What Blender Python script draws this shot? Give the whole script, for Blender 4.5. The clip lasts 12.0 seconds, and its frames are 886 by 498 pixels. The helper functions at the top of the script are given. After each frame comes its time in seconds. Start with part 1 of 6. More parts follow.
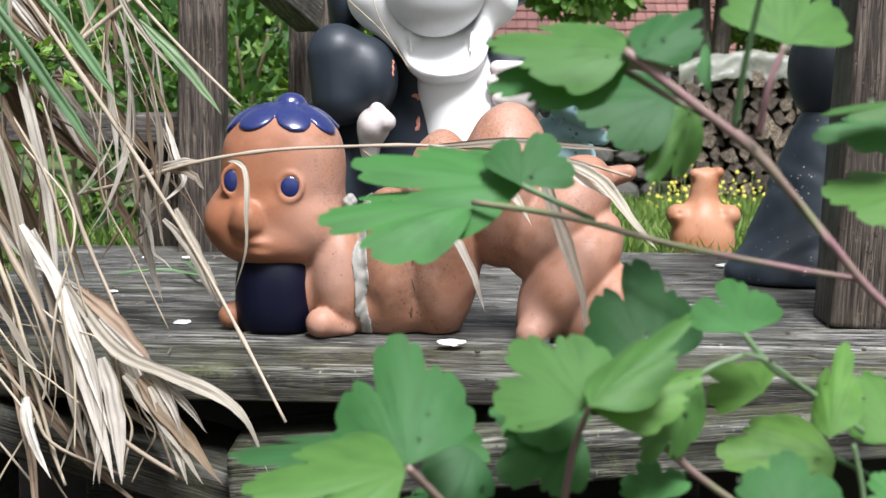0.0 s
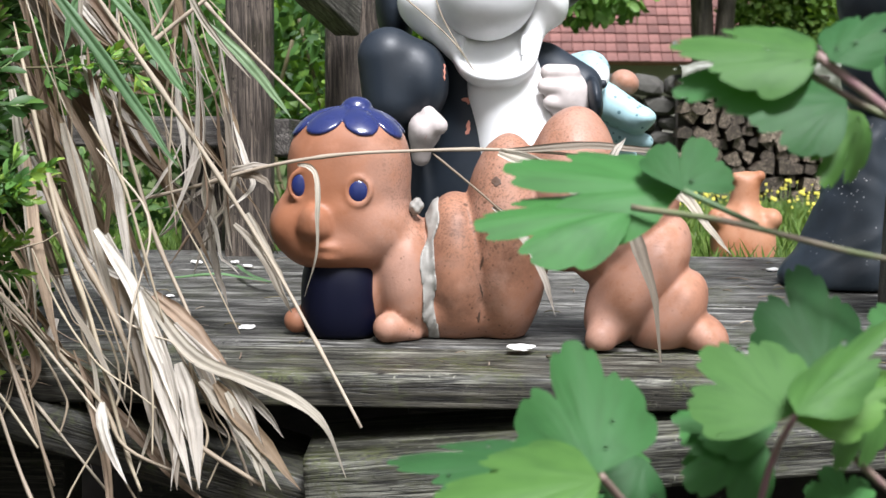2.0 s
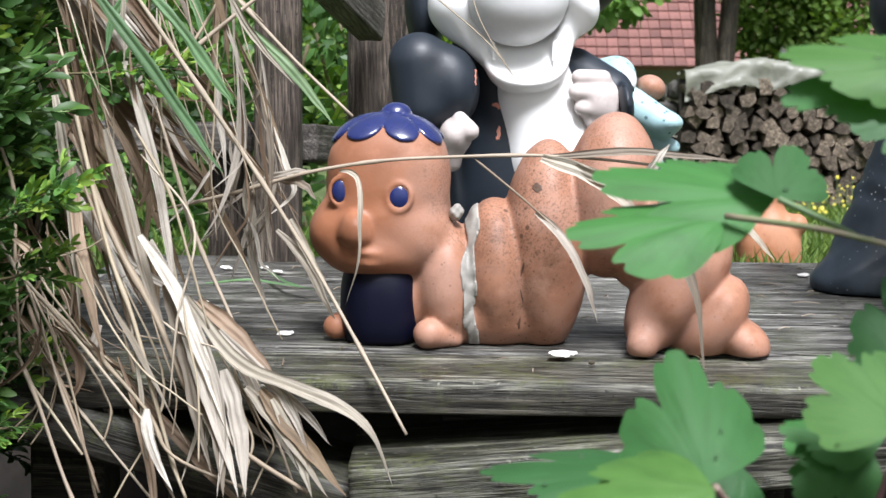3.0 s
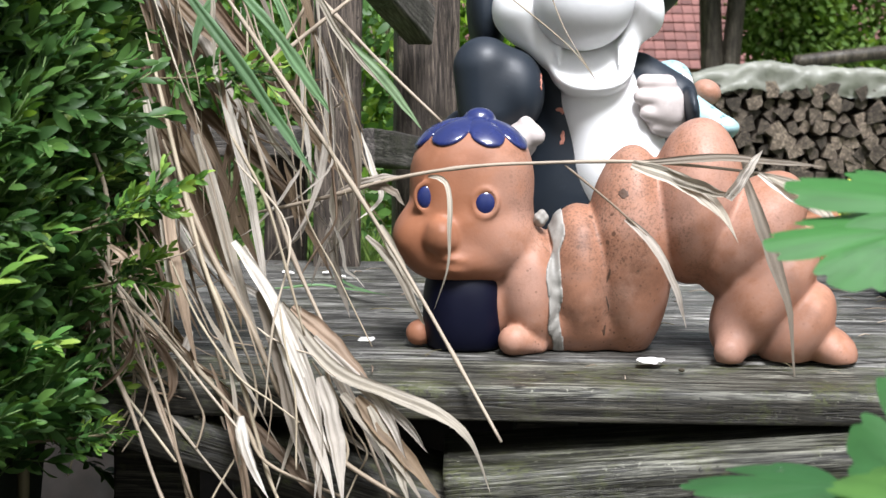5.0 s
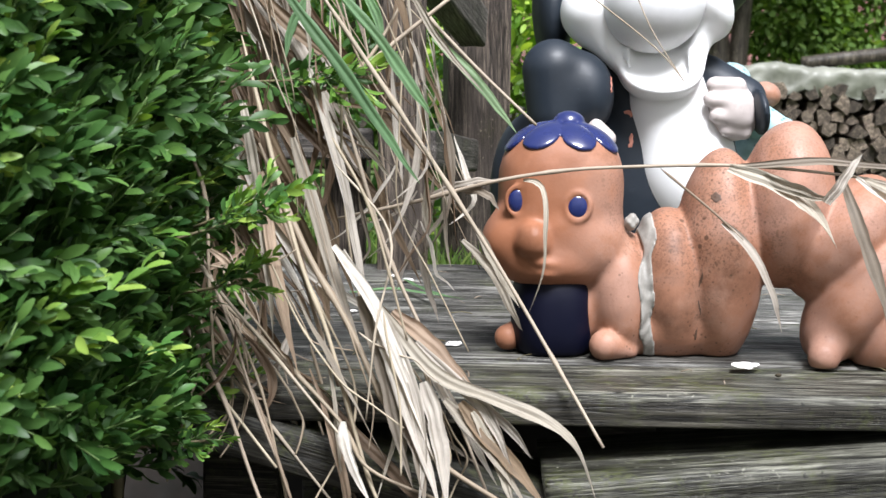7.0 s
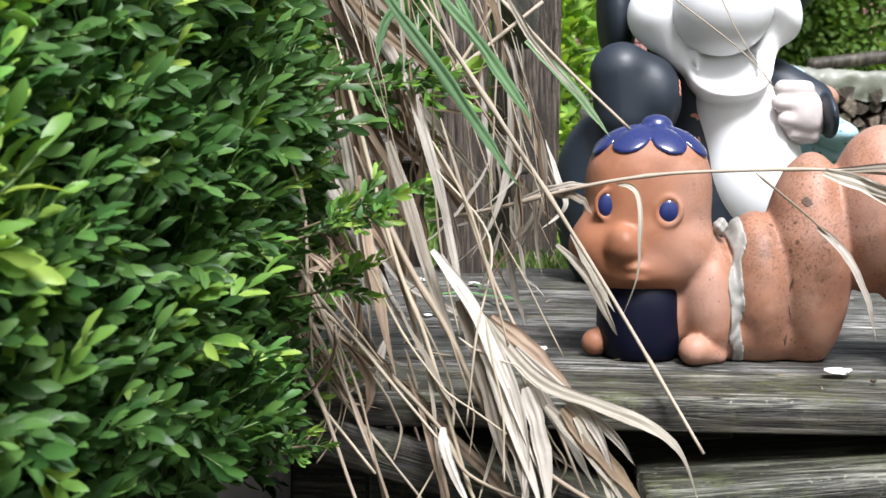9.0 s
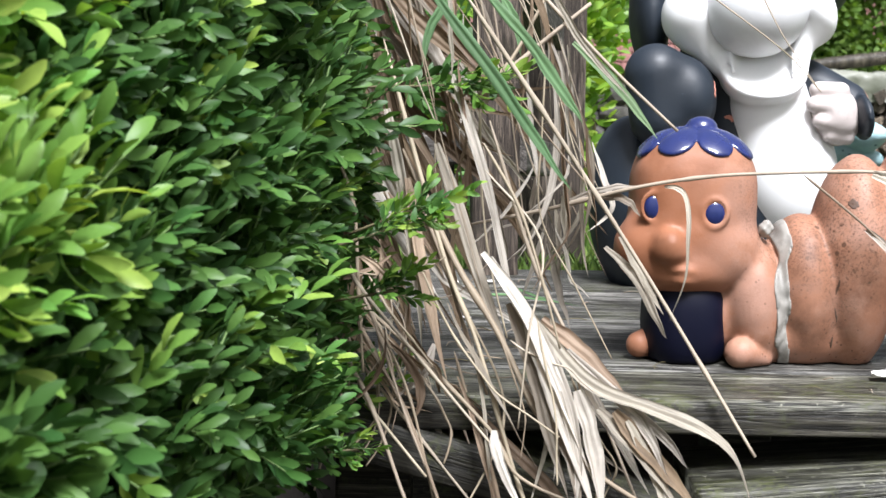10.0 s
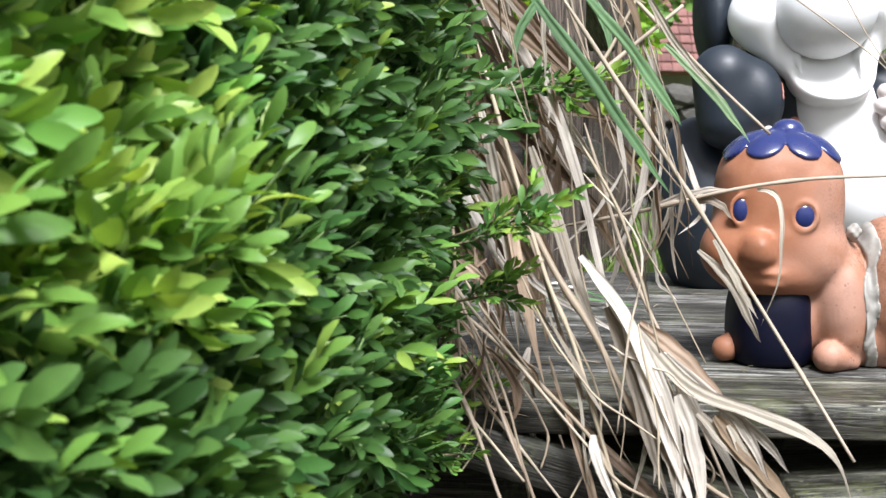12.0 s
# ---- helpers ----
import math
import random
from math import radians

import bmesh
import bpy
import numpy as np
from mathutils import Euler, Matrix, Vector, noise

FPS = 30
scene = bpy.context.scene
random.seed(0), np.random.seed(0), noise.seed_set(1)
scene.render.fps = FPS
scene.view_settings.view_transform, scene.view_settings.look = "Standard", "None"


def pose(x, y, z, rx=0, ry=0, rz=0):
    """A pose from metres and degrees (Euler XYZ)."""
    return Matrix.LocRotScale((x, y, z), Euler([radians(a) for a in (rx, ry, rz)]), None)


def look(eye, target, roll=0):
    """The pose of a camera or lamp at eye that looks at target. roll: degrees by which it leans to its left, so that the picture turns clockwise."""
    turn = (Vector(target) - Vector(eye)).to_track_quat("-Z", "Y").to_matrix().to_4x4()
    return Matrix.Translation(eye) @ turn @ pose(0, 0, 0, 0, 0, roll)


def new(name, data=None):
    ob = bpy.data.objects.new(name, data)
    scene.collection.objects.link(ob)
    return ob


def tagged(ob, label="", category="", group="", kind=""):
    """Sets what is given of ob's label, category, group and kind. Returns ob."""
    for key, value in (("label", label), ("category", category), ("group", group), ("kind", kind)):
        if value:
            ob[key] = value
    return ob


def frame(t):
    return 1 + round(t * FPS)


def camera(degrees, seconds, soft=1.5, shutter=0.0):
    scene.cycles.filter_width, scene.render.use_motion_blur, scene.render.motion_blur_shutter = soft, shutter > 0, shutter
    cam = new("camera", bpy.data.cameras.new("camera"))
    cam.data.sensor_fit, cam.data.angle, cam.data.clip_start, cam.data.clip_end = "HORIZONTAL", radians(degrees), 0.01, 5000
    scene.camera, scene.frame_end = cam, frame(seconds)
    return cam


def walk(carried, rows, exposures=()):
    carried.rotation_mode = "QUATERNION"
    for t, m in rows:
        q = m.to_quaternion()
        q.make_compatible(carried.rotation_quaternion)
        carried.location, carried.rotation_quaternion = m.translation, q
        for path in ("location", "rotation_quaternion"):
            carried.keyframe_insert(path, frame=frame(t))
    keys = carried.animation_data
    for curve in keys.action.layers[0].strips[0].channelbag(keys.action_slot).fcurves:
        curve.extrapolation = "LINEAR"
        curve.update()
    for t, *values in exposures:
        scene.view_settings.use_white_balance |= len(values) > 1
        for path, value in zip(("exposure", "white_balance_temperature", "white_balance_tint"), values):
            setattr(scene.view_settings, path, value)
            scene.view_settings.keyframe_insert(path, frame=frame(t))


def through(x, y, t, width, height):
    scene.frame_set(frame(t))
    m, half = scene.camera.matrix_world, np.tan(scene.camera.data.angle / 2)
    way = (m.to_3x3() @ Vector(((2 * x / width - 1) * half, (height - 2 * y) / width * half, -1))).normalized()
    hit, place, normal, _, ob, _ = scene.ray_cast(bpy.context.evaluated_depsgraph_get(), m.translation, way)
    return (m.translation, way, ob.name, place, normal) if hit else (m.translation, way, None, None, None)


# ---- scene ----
cam = camera(32, 12.0)
# a small lens focused on the figure
cam.data.dof.use_dof, cam.data.dof.focus_distance, cam.data.dof.aperture_fstop = True, 1.12, 34.0
# seconds, eye, then yaw, pitch and roll in degrees
PATH = [
    (0, 0.0142, 0.0113, 0.1650, 0.811, -5.290, 0.677),
    (0.5, 0.0022, 0.0120, 0.1645, 0.754, -5.258, 0.618),
    (1, -0.0098, 0.0128, 0.1644, 0.740, -5.218, 0.649),
    (1.5, -0.0215, 0.0137, 0.1646, 0.768, -5.207, 0.635),
    (2, -0.0334, 0.0144, 0.1648, 0.728, -5.162, 0.641),
    (2.5, -0.0464, 0.0153, 0.1651, 0.739, -5.099, 0.642),
    (3, -0.0605, 0.0164, 0.1656, 0.747, -5.009, 0.642),
    (5, -0.1183, 0.0209, 0.1672, 0.728, -4.935, 0.737),
    (5.5, -0.1331, 0.0221, 0.1674, 0.731, -4.920, 0.713),
    (6, -0.1483, 0.0234, 0.1675, 0.730, -4.903, 0.714),
    (6.5, -0.1633, 0.0249, 0.1677, 0.721, -4.904, 0.747),
    (7, -0.1788, 0.0262, 0.1680, 0.750, -4.903, 0.754),
    (9, -0.2384, 0.0313, 0.1686, 0.726, -4.850, 0.818),
    (9.5, -0.2539, 0.0320, 0.1688, 0.780, -4.830, 0.812),
    (10, -0.2685, 0.0337, 0.1691, 0.723, -4.832, 0.841),
    (10.5, -0.2823, 0.0351, 0.1697, 0.732, -4.868, 0.877),
    (11, -0.2962, 0.0360, 0.1701, 0.757, -4.872, 0.889),
    (11.5, -0.3100, 0.0373, 0.1704, 0.718, -4.888, 0.932),
    (12, -0.3247, 0.0378, 0.1704, 0.804, -4.862, 0.862),
]
walk(cam, [(t, pose(x, y, z, 0, 0, yaw) @ pose(0, 0, 0, 90 + pitch) @ pose(0, 0, 0, 0, 0, roll)) for t, x, y, z, yaw, pitch, roll in PATH], exposures=((0, 1.05), (6, 1.08), (9, 1.18), (12, 1.32)))

# ---- sky and light: a bright overcast day ----
world = bpy.data.worlds.new("world")
scene.world = world
world.use_nodes = True
sky = world.node_tree.nodes.new("ShaderNodeTexSky")
sky.sky_type, sky.sun_disc = "NISHITA", False
sky.sun_elevation, sky.sun_rotation = radians(58), radians(163)
sky.air_density, sky.dust_density, sky.ozone_density = 1.0, 4.0, 1.0
hsv = world.node_tree.nodes.new("ShaderNodeHueSaturation")
hsv.inputs["Saturation"].default_value = 0.4
world.node_tree.links.new(sky.outputs["Color"], hsv.inputs["Color"])
world.node_tree.links.new(hsv.outputs["Color"], world.node_tree.nodes["Background"].inputs["Color"])
world.node_tree.nodes["Background"].inputs["Strength"].default_value = 0.066
sun = new("sun", bpy.data.lights.new("sun", "SUN"))
sun.data.energy, sun.data.angle, sun.data.color = 4.2, radians(20), (0.935, 0.955, 1.02)
sun.matrix_world = look((0.38, -1.25, 2.1), (0, 0, 0))


# ---- materials ----
def mat(name, colour, rough=0.6, metal=0.0, spec=0.5):
    m = bpy.data.materials.new(name)
    m.use_nodes = True
    b = m.node_tree.nodes["Principled BSDF"]
    b.inputs["Base Color"].default_value = (*colour, 1)
    b.inputs["Roughness"].default_value, b.inputs["Metallic"].default_value = rough, metal
    b.inputs["Specular IOR Level"].default_value = spec
    return m


class Nodes:
    """Short ways to wire one material."""

    def __init__(self, m):
        self.t, self.b = m.node_tree, m.node_tree.nodes["Principled BSDF"]
        self.pos = self.t.nodes.new("ShaderNodeTexCoord").outputs["Object"]

    def link(self, a, b):
        self.t.links.new(a, b)

    def mapped(self, scale, turn=(0, 0, 0)):
        n = self.t.nodes.new("ShaderNodeMapping")
        n.inputs["Scale"].default_value, n.inputs["Rotation"].default_value = scale, turn
        self.link(self.pos, n.inputs["Vector"])
        return n.outputs[0]

    def noise(self, scale, detail=4, rough=0.55, vec=None, distort=0.0):
        n = self.t.nodes.new("ShaderNodeTexNoise")
        n.inputs["Scale"].default_value, n.inputs["Detail"].default_value = scale, detail
        n.inputs["Roughness"].default_value, n.inputs["Distortion"].default_value = rough, distort
        self.link(vec or self.pos, n.inputs["Vector"])
        return n.outputs["Fac"]

    def spots(self, scale, vec=None):
        n = self.t.nodes.new("ShaderNodeTexVoronoi")
        n.inputs["Scale"].default_value = scale
        self.link(vec or self.pos, n.inputs["Vector"])
        return n.outputs["Distance"]

    def ramp(self, fac, stops):
        n = self.t.nodes.new("ShaderNodeValToRGB")
        e = n.color_ramp.elements
        while len(e) < len(stops):
            e.new(0.5)
        for x, (at, c) in zip(e, stops):
            x.position = at
            x.color = (*c, 1) if len(c) == 3 else c
        self.link(fac, n.inputs["Fac"])
        return n.outputs["Color"]

    def band(self, fac, lo, hi):
        n = self.t.nodes.new("ShaderNodeMapRange")
        n.inputs["From Min"].default_value, n.inputs["From Max"].default_value = lo, hi
        self.link(fac, n.inputs["Value"])
        return n.outputs[0]

    def mix(self, fac, a, b, how="MIX"):
        n = self.t.nodes.new("ShaderNodeMix")
        n.data_type, n.blend_type = "RGBA", how
        for s, v in ((n.inputs["Factor"], fac), (n.inputs[6], a), (n.inputs[7], b)):
            if isinstance(v, (tuple, float, int)):
                s.default_value = (*v, 1) if isinstance(v, tuple) else v
            else:
                self.link(v, s)
        return n.outputs[2]

    def math(self, how, a, b=0.0):
        n = self.t.nodes.new("ShaderNodeMath")
        n.operation = how
        for s, v in zip(n.inputs, (a, b)):
            if isinstance(v, (float, int)):
                s.default_value = v
            else:
                self.link(v, s)
        return n.outputs[0]

    def vary(self, colour, amount, hue=0.0):
        """A shade of its own for each object."""
        n = self.t.nodes.new("ShaderNodeHueSaturation")
        r = self.t.nodes.new("ShaderNodeObjectInfo").outputs["Random"]
        self.link(self.math("ADD", self.math("MULTIPLY", r, 2 * amount), 1 - amount), n.inputs["Value"])
        self.link(self.math("ADD", self.math("MULTIPLY", r, 2 * hue), 0.5 - hue), n.inputs["Hue"])
        self.link(colour, n.inputs["Color"])
        return n.outputs[0]

    def island(self):
        return self.t.nodes.new("ShaderNodeNewGeometry").outputs["Random Per Island"]

    def colour(self, c):
        self.link(c, self.b.inputs["Base Color"])

    def rough(self, c):
        self.link(c, self.b.inputs["Roughness"])

    def bump(self, height, strength=0.3, distance=0.001):
        n = self.t.nodes.new("ShaderNodeBump")
        n.inputs["Strength"].default_value, n.inputs["Distance"].default_value = strength, distance
        self.link(height, n.inputs["Height"])
        self.link(n.outputs[0], self.b.inputs["Normal"])


def grey_wood(name, light, dark, moss=0.0, axis=0, grain=1.0, rough=0.8, relief=0.5, bleach=0.0, squash=1.0):
    m = mat(name, light, rough, spec=0.3)
    n = Nodes(m)
    s = [620.0 * grain] * 3
    s[axis] = 26.0 * grain
    s[1] /= squash * 2
    fine = n.noise(1.0, 6, 0.7, n.mapped(s))
    # growth rings: sharp lines along the board that wander round knots
    w = n.t.nodes.new("ShaderNodeTexWave")
    w.wave_type, w.bands_direction, w.wave_profile = "BANDS", "DIAGONAL", "SAW"
    w.inputs["Scale"].default_value, w.inputs["Distortion"].default_value = 120.0 * grain, 14.0
    w.inputs["Detail"].default_value, w.inputs["Detail Scale"].default_value = 5.0, 0.35
    w.inputs["Detail Roughness"].default_value = 0.55
    squeeze = [1.0, 1.0, 1.0]
    squeeze[axis] = 0.085
    squeeze[1] /= squash
    n.link(n.mapped(squeeze), w.inputs["Vector"])
    s2 = [260.0 * grain] * 3
    s2[axis] = 4.5 * grain
    s2[1] /= squash
    mid = n.math("ADD", n.math("MULTIPLY", n.noise(1.0, 8, 0.7, n.mapped(s2), 0.3), 0.84), n.math("MULTIPLY", w.outputs["Fac"], 0.16))
    s3 = [38.0 * grain] * 3
    s3[axis] = 4.0 * grain
    s3[1] /= squash
    wide = n.noise(1.0, 4, 0.6, n.mapped(s3), 0.6)
    stain = n.noise(11.0 * grain, 5, 0.65)
    both_ = n.math("ADD", n.math("MULTIPLY", fine, 0.48), n.math("MULTIPLY", mid, 0.52))
    c = n.ramp(both_, [(0.40, tuple(v * 0.18 for v in dark)), (0.455, dark), (0.50, tuple((u + v) / 2 for u, v in zip(light, dark))), (0.535, light), (0.60, tuple(min(1, v * 1.6) for v in light))])
    c = n.mix(n.math("MULTIPLY", n.band(wide, 0.52, 0.40), 0.6), c, tuple(v * 0.8 for v in dark))
    c = n.mix(n.math("MULTIPLY", n.band(stain, 0.50, 0.62), 0.5), c, tuple(v * 0.85 for v in dark))
    # dark lines where the soft wood between the rings has weathered away
    lines = None
    for across, along, thick, dense in ((260.0, 4.5, 0.026, 0.9), (560.0, 9.0, 0.045, 0.75), (90.0, 2.5, 0.014, 0.95)):
        s5 = [across * grain] * 3
        s5[axis] = along * grain
        s5[1] /= squash
        near = n.math("ABSOLUTE", n.math("SUBTRACT", n.noise(1.0, 3, 0.5, n.mapped(s5), 0.35), 0.5))
        one = n.math("MULTIPLY", n.band(near, thick, thick * 0.25), dense)
        lines = n.math("MAXIMUM", lines, one) if lines else one
    lines = n.math("MULTIPLY", lines, n.band(n.noise(23.0 * grain, 3), 0.36, 0.52))
    c = n.mix(lines, c, tuple(v * 0.3 for v in dark))
    fleck = n.math("MULTIPLY", n.band(n.noise(260.0 * grain, 3, 0.6), 0.63, 0.70), n.band(n.noise(14.0 * grain, 3), 0.46, 0.6))
    c = n.mix(n.math("MULTIPLY", fleck, 0.7), c, tuple(min(1, v * 1.5) for v in light))
    pit = n.math("MULTIPLY", n.band(n.noise(190.0 * grain, 4, 0.6), 0.36, 0.31), 0.8)
    c = n.mix(pit, c, tuple(v * 0.2 for v in dark))
    if moss:
        patch = n.math("MULTIPLY", n.math("MULTIPLY", n.band(n.noise(19.0, 6, 0.75), 0.50, 0.64), n.band(n.noise(300.0, 4, 0.65), 0.42, 0.56)), moss)
        c = n.mix(patch, c, (0.060, 0.066, 0.024))
    if bleach:
        # remains of pale paint, towards one end of the boards
        apart = n.t.nodes.new("ShaderNodeSeparateXYZ")
        n.link(n.pos, apart.inputs[0])
        flake = n.math("MULTIPLY", n.band(n.noise(1.0, 7, 0.75, n.mapped((14.0, 75.0, 75.0))), 0.56, 0.66), n.band(apart.outputs["X"], 0.02, 0.22))
        c = n.mix(n.math("MULTIPLY", flake, bleach), c, (0.52, 0.52, 0.51))
    n.colour(n.vary(c, 0.10))
    n.rough(n.band(n.noise(25.0, 4), 1.6 - rough * 0.6, rough - 0.75))
    n.bump(n.math("ADD", both_, n.math("MULTIPLY", lines, -0.7)), relief, 0.0016)
    return m


def leafy(name, dark, mid, tip, rough=0.38, through=0.25, glow=(1.0, 1.0, 0.45), spec=0.5, speed=60.0):
    """A leaf: a shade for each island, lets some light through."""
    m = mat(name, mid, rough, spec=spec)
    n = Nodes(m)
    own = n.t.nodes.new("ShaderNodeObjectInfo").outputs["Random"]
    c = n.ramp(n.math("FRACT", n.math("ADD", n.island(), own)), [(0.0, dark), (0.55, mid), (1.0, tip)])
    c = n.mix(n.math("MULTIPLY", n.band(n.noise(speed, 3), 0.35, 0.7), 0.35), c, tuple(v * 0.55 for v in mid))
    c = n.vary(c, 0.12, 0.01)
    n.colour(c)
    tr = n.t.nodes.new("ShaderNodeBsdfTranslucent")
    n.link(n.mix(1.0, c, glow, "MULTIPLY"), tr.inputs["Color"])
    mixs = n.t.nodes.new("ShaderNodeMixShader")
    mixs.inputs[0].default_value = through
    n.link(n.b.outputs[0], mixs.inputs[1])
    n.link(tr.outputs[0], mixs.inputs[2])
    n.link(mixs.outputs[0], n.t.nodes["Material Output"].inputs["Surface"])
    n.bump(n.noise(speed * 6, 3), 0.25, 0.0005)
    return m


def terracotta(name, base, dirty=1.0):
    m = mat(name, base, 0.6, spec=0.3)
    n = Nodes(m)
    pale = (base[0] * 1.22, base[1] * 1.45, base[2] * 1.75)
    c = n.ramp(n.noise(13.0, 7, 0.7), [(0.34, tuple(v * 0.62 for v in base)), (0.47, base), (0.60, pale)])
    bloom = n.math("MULTIPLY", n.band(n.noise(34.0, 6, 0.7), 0.50, 0.68), 0.45)
    c = n.mix(bloom, c, (base[0] * 1.30, base[1] * 1.62, base[2] * 1.95))
    c = n.mix(n.math("MULTIPLY", n.band(n.noise(26.0, 7, 0.75), 0.50, 0.72), 0.55 * dirty), c, (base[0] * 0.50, base[1] * 0.46, base[2] * 0.40))
    apart = n.t.nodes.new("ShaderNodeSeparateXYZ")
    n.link(n.pos, apart.inputs[0])
    back = n.math("MULTIPLY", n.math("ADD", n.math("MULTIPLY", n.band(apart.outputs["X"], -0.095, -0.065), 0.95), 0.05), n.math("ADD", n.math("MULTIPLY", n.band(apart.outputs["X"], 0.055, 0.01), 0.65), 0.35))
    # weathering is heavier on the humps' tops, where leaves lay
    top = n.math("MULTIPLY", n.band(apart.outputs["Z"], 0.040, 0.110), 0.19)
    where = n.math("MULTIPLY", n.band(n.math("ADD", n.noise(19.0, 5, 0.65), top), 0.53, 0.66), back)
    grit = n.math("MULTIPLY", n.band(n.noise(560.0, 4, 0.7), 0.50, 0.60), where)
    soot = n.math("MULTIPLY", n.band(n.noise(48.0, 6, 0.7), 0.50, 0.66), where)
    c = n.mix(n.math("MULTIPLY", soot, 0.32 * dirty), c, (base[0] * 0.36, base[1] * 0.34, base[2] * 0.32))
    c = n.mix(n.math("MULTIPLY", grit, 0.6 * dirty), c, (0.085, 0.048, 0.030))
    specks = n.math("MULTIPLY", n.band(n.spots(190.0), 0.21, 0.10), n.math("MULTIPLY", n.band(n.noise(40.0, 3), 0.46, 0.55), back))
    c = n.mix(n.math("MULTIPLY", specks, 0.75 * dirty), c, (0.085, 0.045, 0.028))
    rare = n.math("MULTIPLY", n.math("MULTIPLY", n.band(n.spots(70.0), 0.15, 0.09), n.band(n.noise(23.0, 2), 0.58, 0.62)), back)
    c = n.mix(n.math("MULTIPLY", rare, 0.85 * dirty), c, (0.07, 0.035, 0.02))
    # the face has kept a deeper, browner skin
    face = n.math("MULTIPLY", n.band(apart.outputs["X"], -0.085, -0.105), n.band(n.noise(14.0, 4, 0.6), 0.25, 0.60))
    c = n.mix(n.math("MULTIPLY", face, 0.72 * dirty), c, (base[0] * 0.88, base[1] * 0.68, base[2] * 0.50))
    n.colour(c)
    n.rough(n.band(n.noise(30.0, 4), 1.7, -0.5))
    n.bump(n.math("ADD", n.noise(420.0, 4, 0.6), n.math("MULTIPLY", specks, -1.2)), 0.18, 0.0008)
    return m


def painted(name, base, wear=None, rough=0.45, grime=0.3, scale=24.0):
    m = mat(name, base, rough, spec=0.4)
    n = Nodes(m)
    c = n.mix(n.math("MULTIPLY", n.band(n.noise(scale, 5, 0.65), 0.45, 0.75), grime), tuple(base), tuple(v * 0.5 for v in base))
    if wear:
        c = n.mix(n.band(n.noise(scale * 1.2, 6, 0.7, distort=1.0), 0.66, 0.69), c, wear)
    n.colour(c)
    n.rough(n.math("ADD", n.math("MULTIPLY", n.noise(40.0, 4), 0.5), max(0.02, rough - 0.25)))
    n.bump(n.noise(300.0, 4), 0.12, 0.0006)
    return m


def streaked(name, dark, mid, tip, rough=0.6, through=0.2, glow=(1.0, 0.95, 0.85), fit=(5.0, 14.0), deep=0.75):
    """A grass leaf with fine lines along it."""
    m = leafy(name, dark, mid, tip, rough, through, glow, spec=0.3, speed=35)
    n = Nodes(m)
    uv = n.t.nodes.new("ShaderNodeTexCoord").outputs["UV"]
    mp = n.t.nodes.new("ShaderNodeMapping")
    mp.inputs["Scale"].default_value = (*fit, 1)
    n.link(uv, mp.inputs["Vector"])
    line = n.noise(1.0, 4, 0.6, mp.outputs[0])
    old = n.b.inputs["Base Color"].links[0].from_socket
    c = n.mix(n.math("MULTIPLY", n.band(line, 0.52, 0.34), deep), old, tuple(v * 0.42 for v in mid))
    c = n.mix(n.math("MULTIPLY", n.band(n.noise(28.0, 5, 0.7), 0.55, 0.75), 0.6), c, tuple(v * 0.5 for v in dark))
    n.colour(c)
    n.bump(line, 0.5, 0.0008)
    return m


PLANK = grey_wood("weathered_plank", (0.196, 0.190, 0.174), (0.021, 0.0190, 0.0155), 0.45, rough=0.62, bleach=0.7, squash=1.2)
PLANK_WET = grey_wood("mossy_plank", (0.172, 0.168, 0.138), (0.020, 0.0185, 0.0135), 0.95, rough=0.66, bleach=0.4, squash=1.2)
STEP = grey_wood("weathered_step", (0.150, 0.148, 0.120), (0.020, 0.0190, 0.0135), 0.8, rough=0.7, squash=1.6)
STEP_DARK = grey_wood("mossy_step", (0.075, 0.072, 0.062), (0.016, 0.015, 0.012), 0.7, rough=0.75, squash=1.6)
# mossy wood with the shade of front faces and underside put into its colour
MOSSY_SHADED = grey_wood("mossy_shaded_wood", (0.062, 0.057, 0.045), (0.019, 0.017, 0.0125), 0.7, rough=0.85)
POST = grey_wood("old_post", (0.098, 0.078, 0.062), (0.034, 0.026, 0.021), 0.15, axis=2, relief=0.3)
RAIL = grey_wood("old_rail", (0.15, 0.135, 0.12), (0.05, 0.042, 0.036), 0.2, axis=1)
CLAY = terracotta("terracotta", (0.318, 0.152, 0.095))
CLAY_DARK = terracotta("stained_clay", (0.10, 0.058, 0.040))
CLAY_POT = terracotta("terracotta_pot", (0.31, 0.125, 0.06), 0.6)
GLAZE = painted("blue_glaze", (0.014, 0.022, 0.100), wear=(0.038, 0.052, 0.160), rough=0.15, grime=0.5, scale=70)
GLAZE.node_tree.nodes["Principled BSDF"].inputs["Coat Weight"].default_value = 0.6
NAVY = painted("navy_paint", (0.003, 0.0036, 0.0125), rough=0.5, grime=0.3)
NAVY.node_tree.nodes["Principled BSDF"].inputs["Specular IOR Level"].default_value = 0.15
MORTAR = painted("grey_filler", (0.30, 0.285, 0.26), wear=(0.13, 0.10, 0.075), rough=0.6, grime=0.7, scale=95)
BLACK = painted("black_paint", (0.014, 0.020, 0.029), wear=(0.028, 0.039, 0.052), rough=0.50, grime=0.55, scale=17)
CHIP = painted("chipped_paint", (0.62, 0.26, 0.19), rough=0.7)
WHITE = painted("white_paint", (0.90, 0.90, 0.90), rough=0.4, grime=0.08)
MUZZLE = painted("grey_white_paint", (0.76, 0.76, 0.77), rough=0.4, grime=0.2)
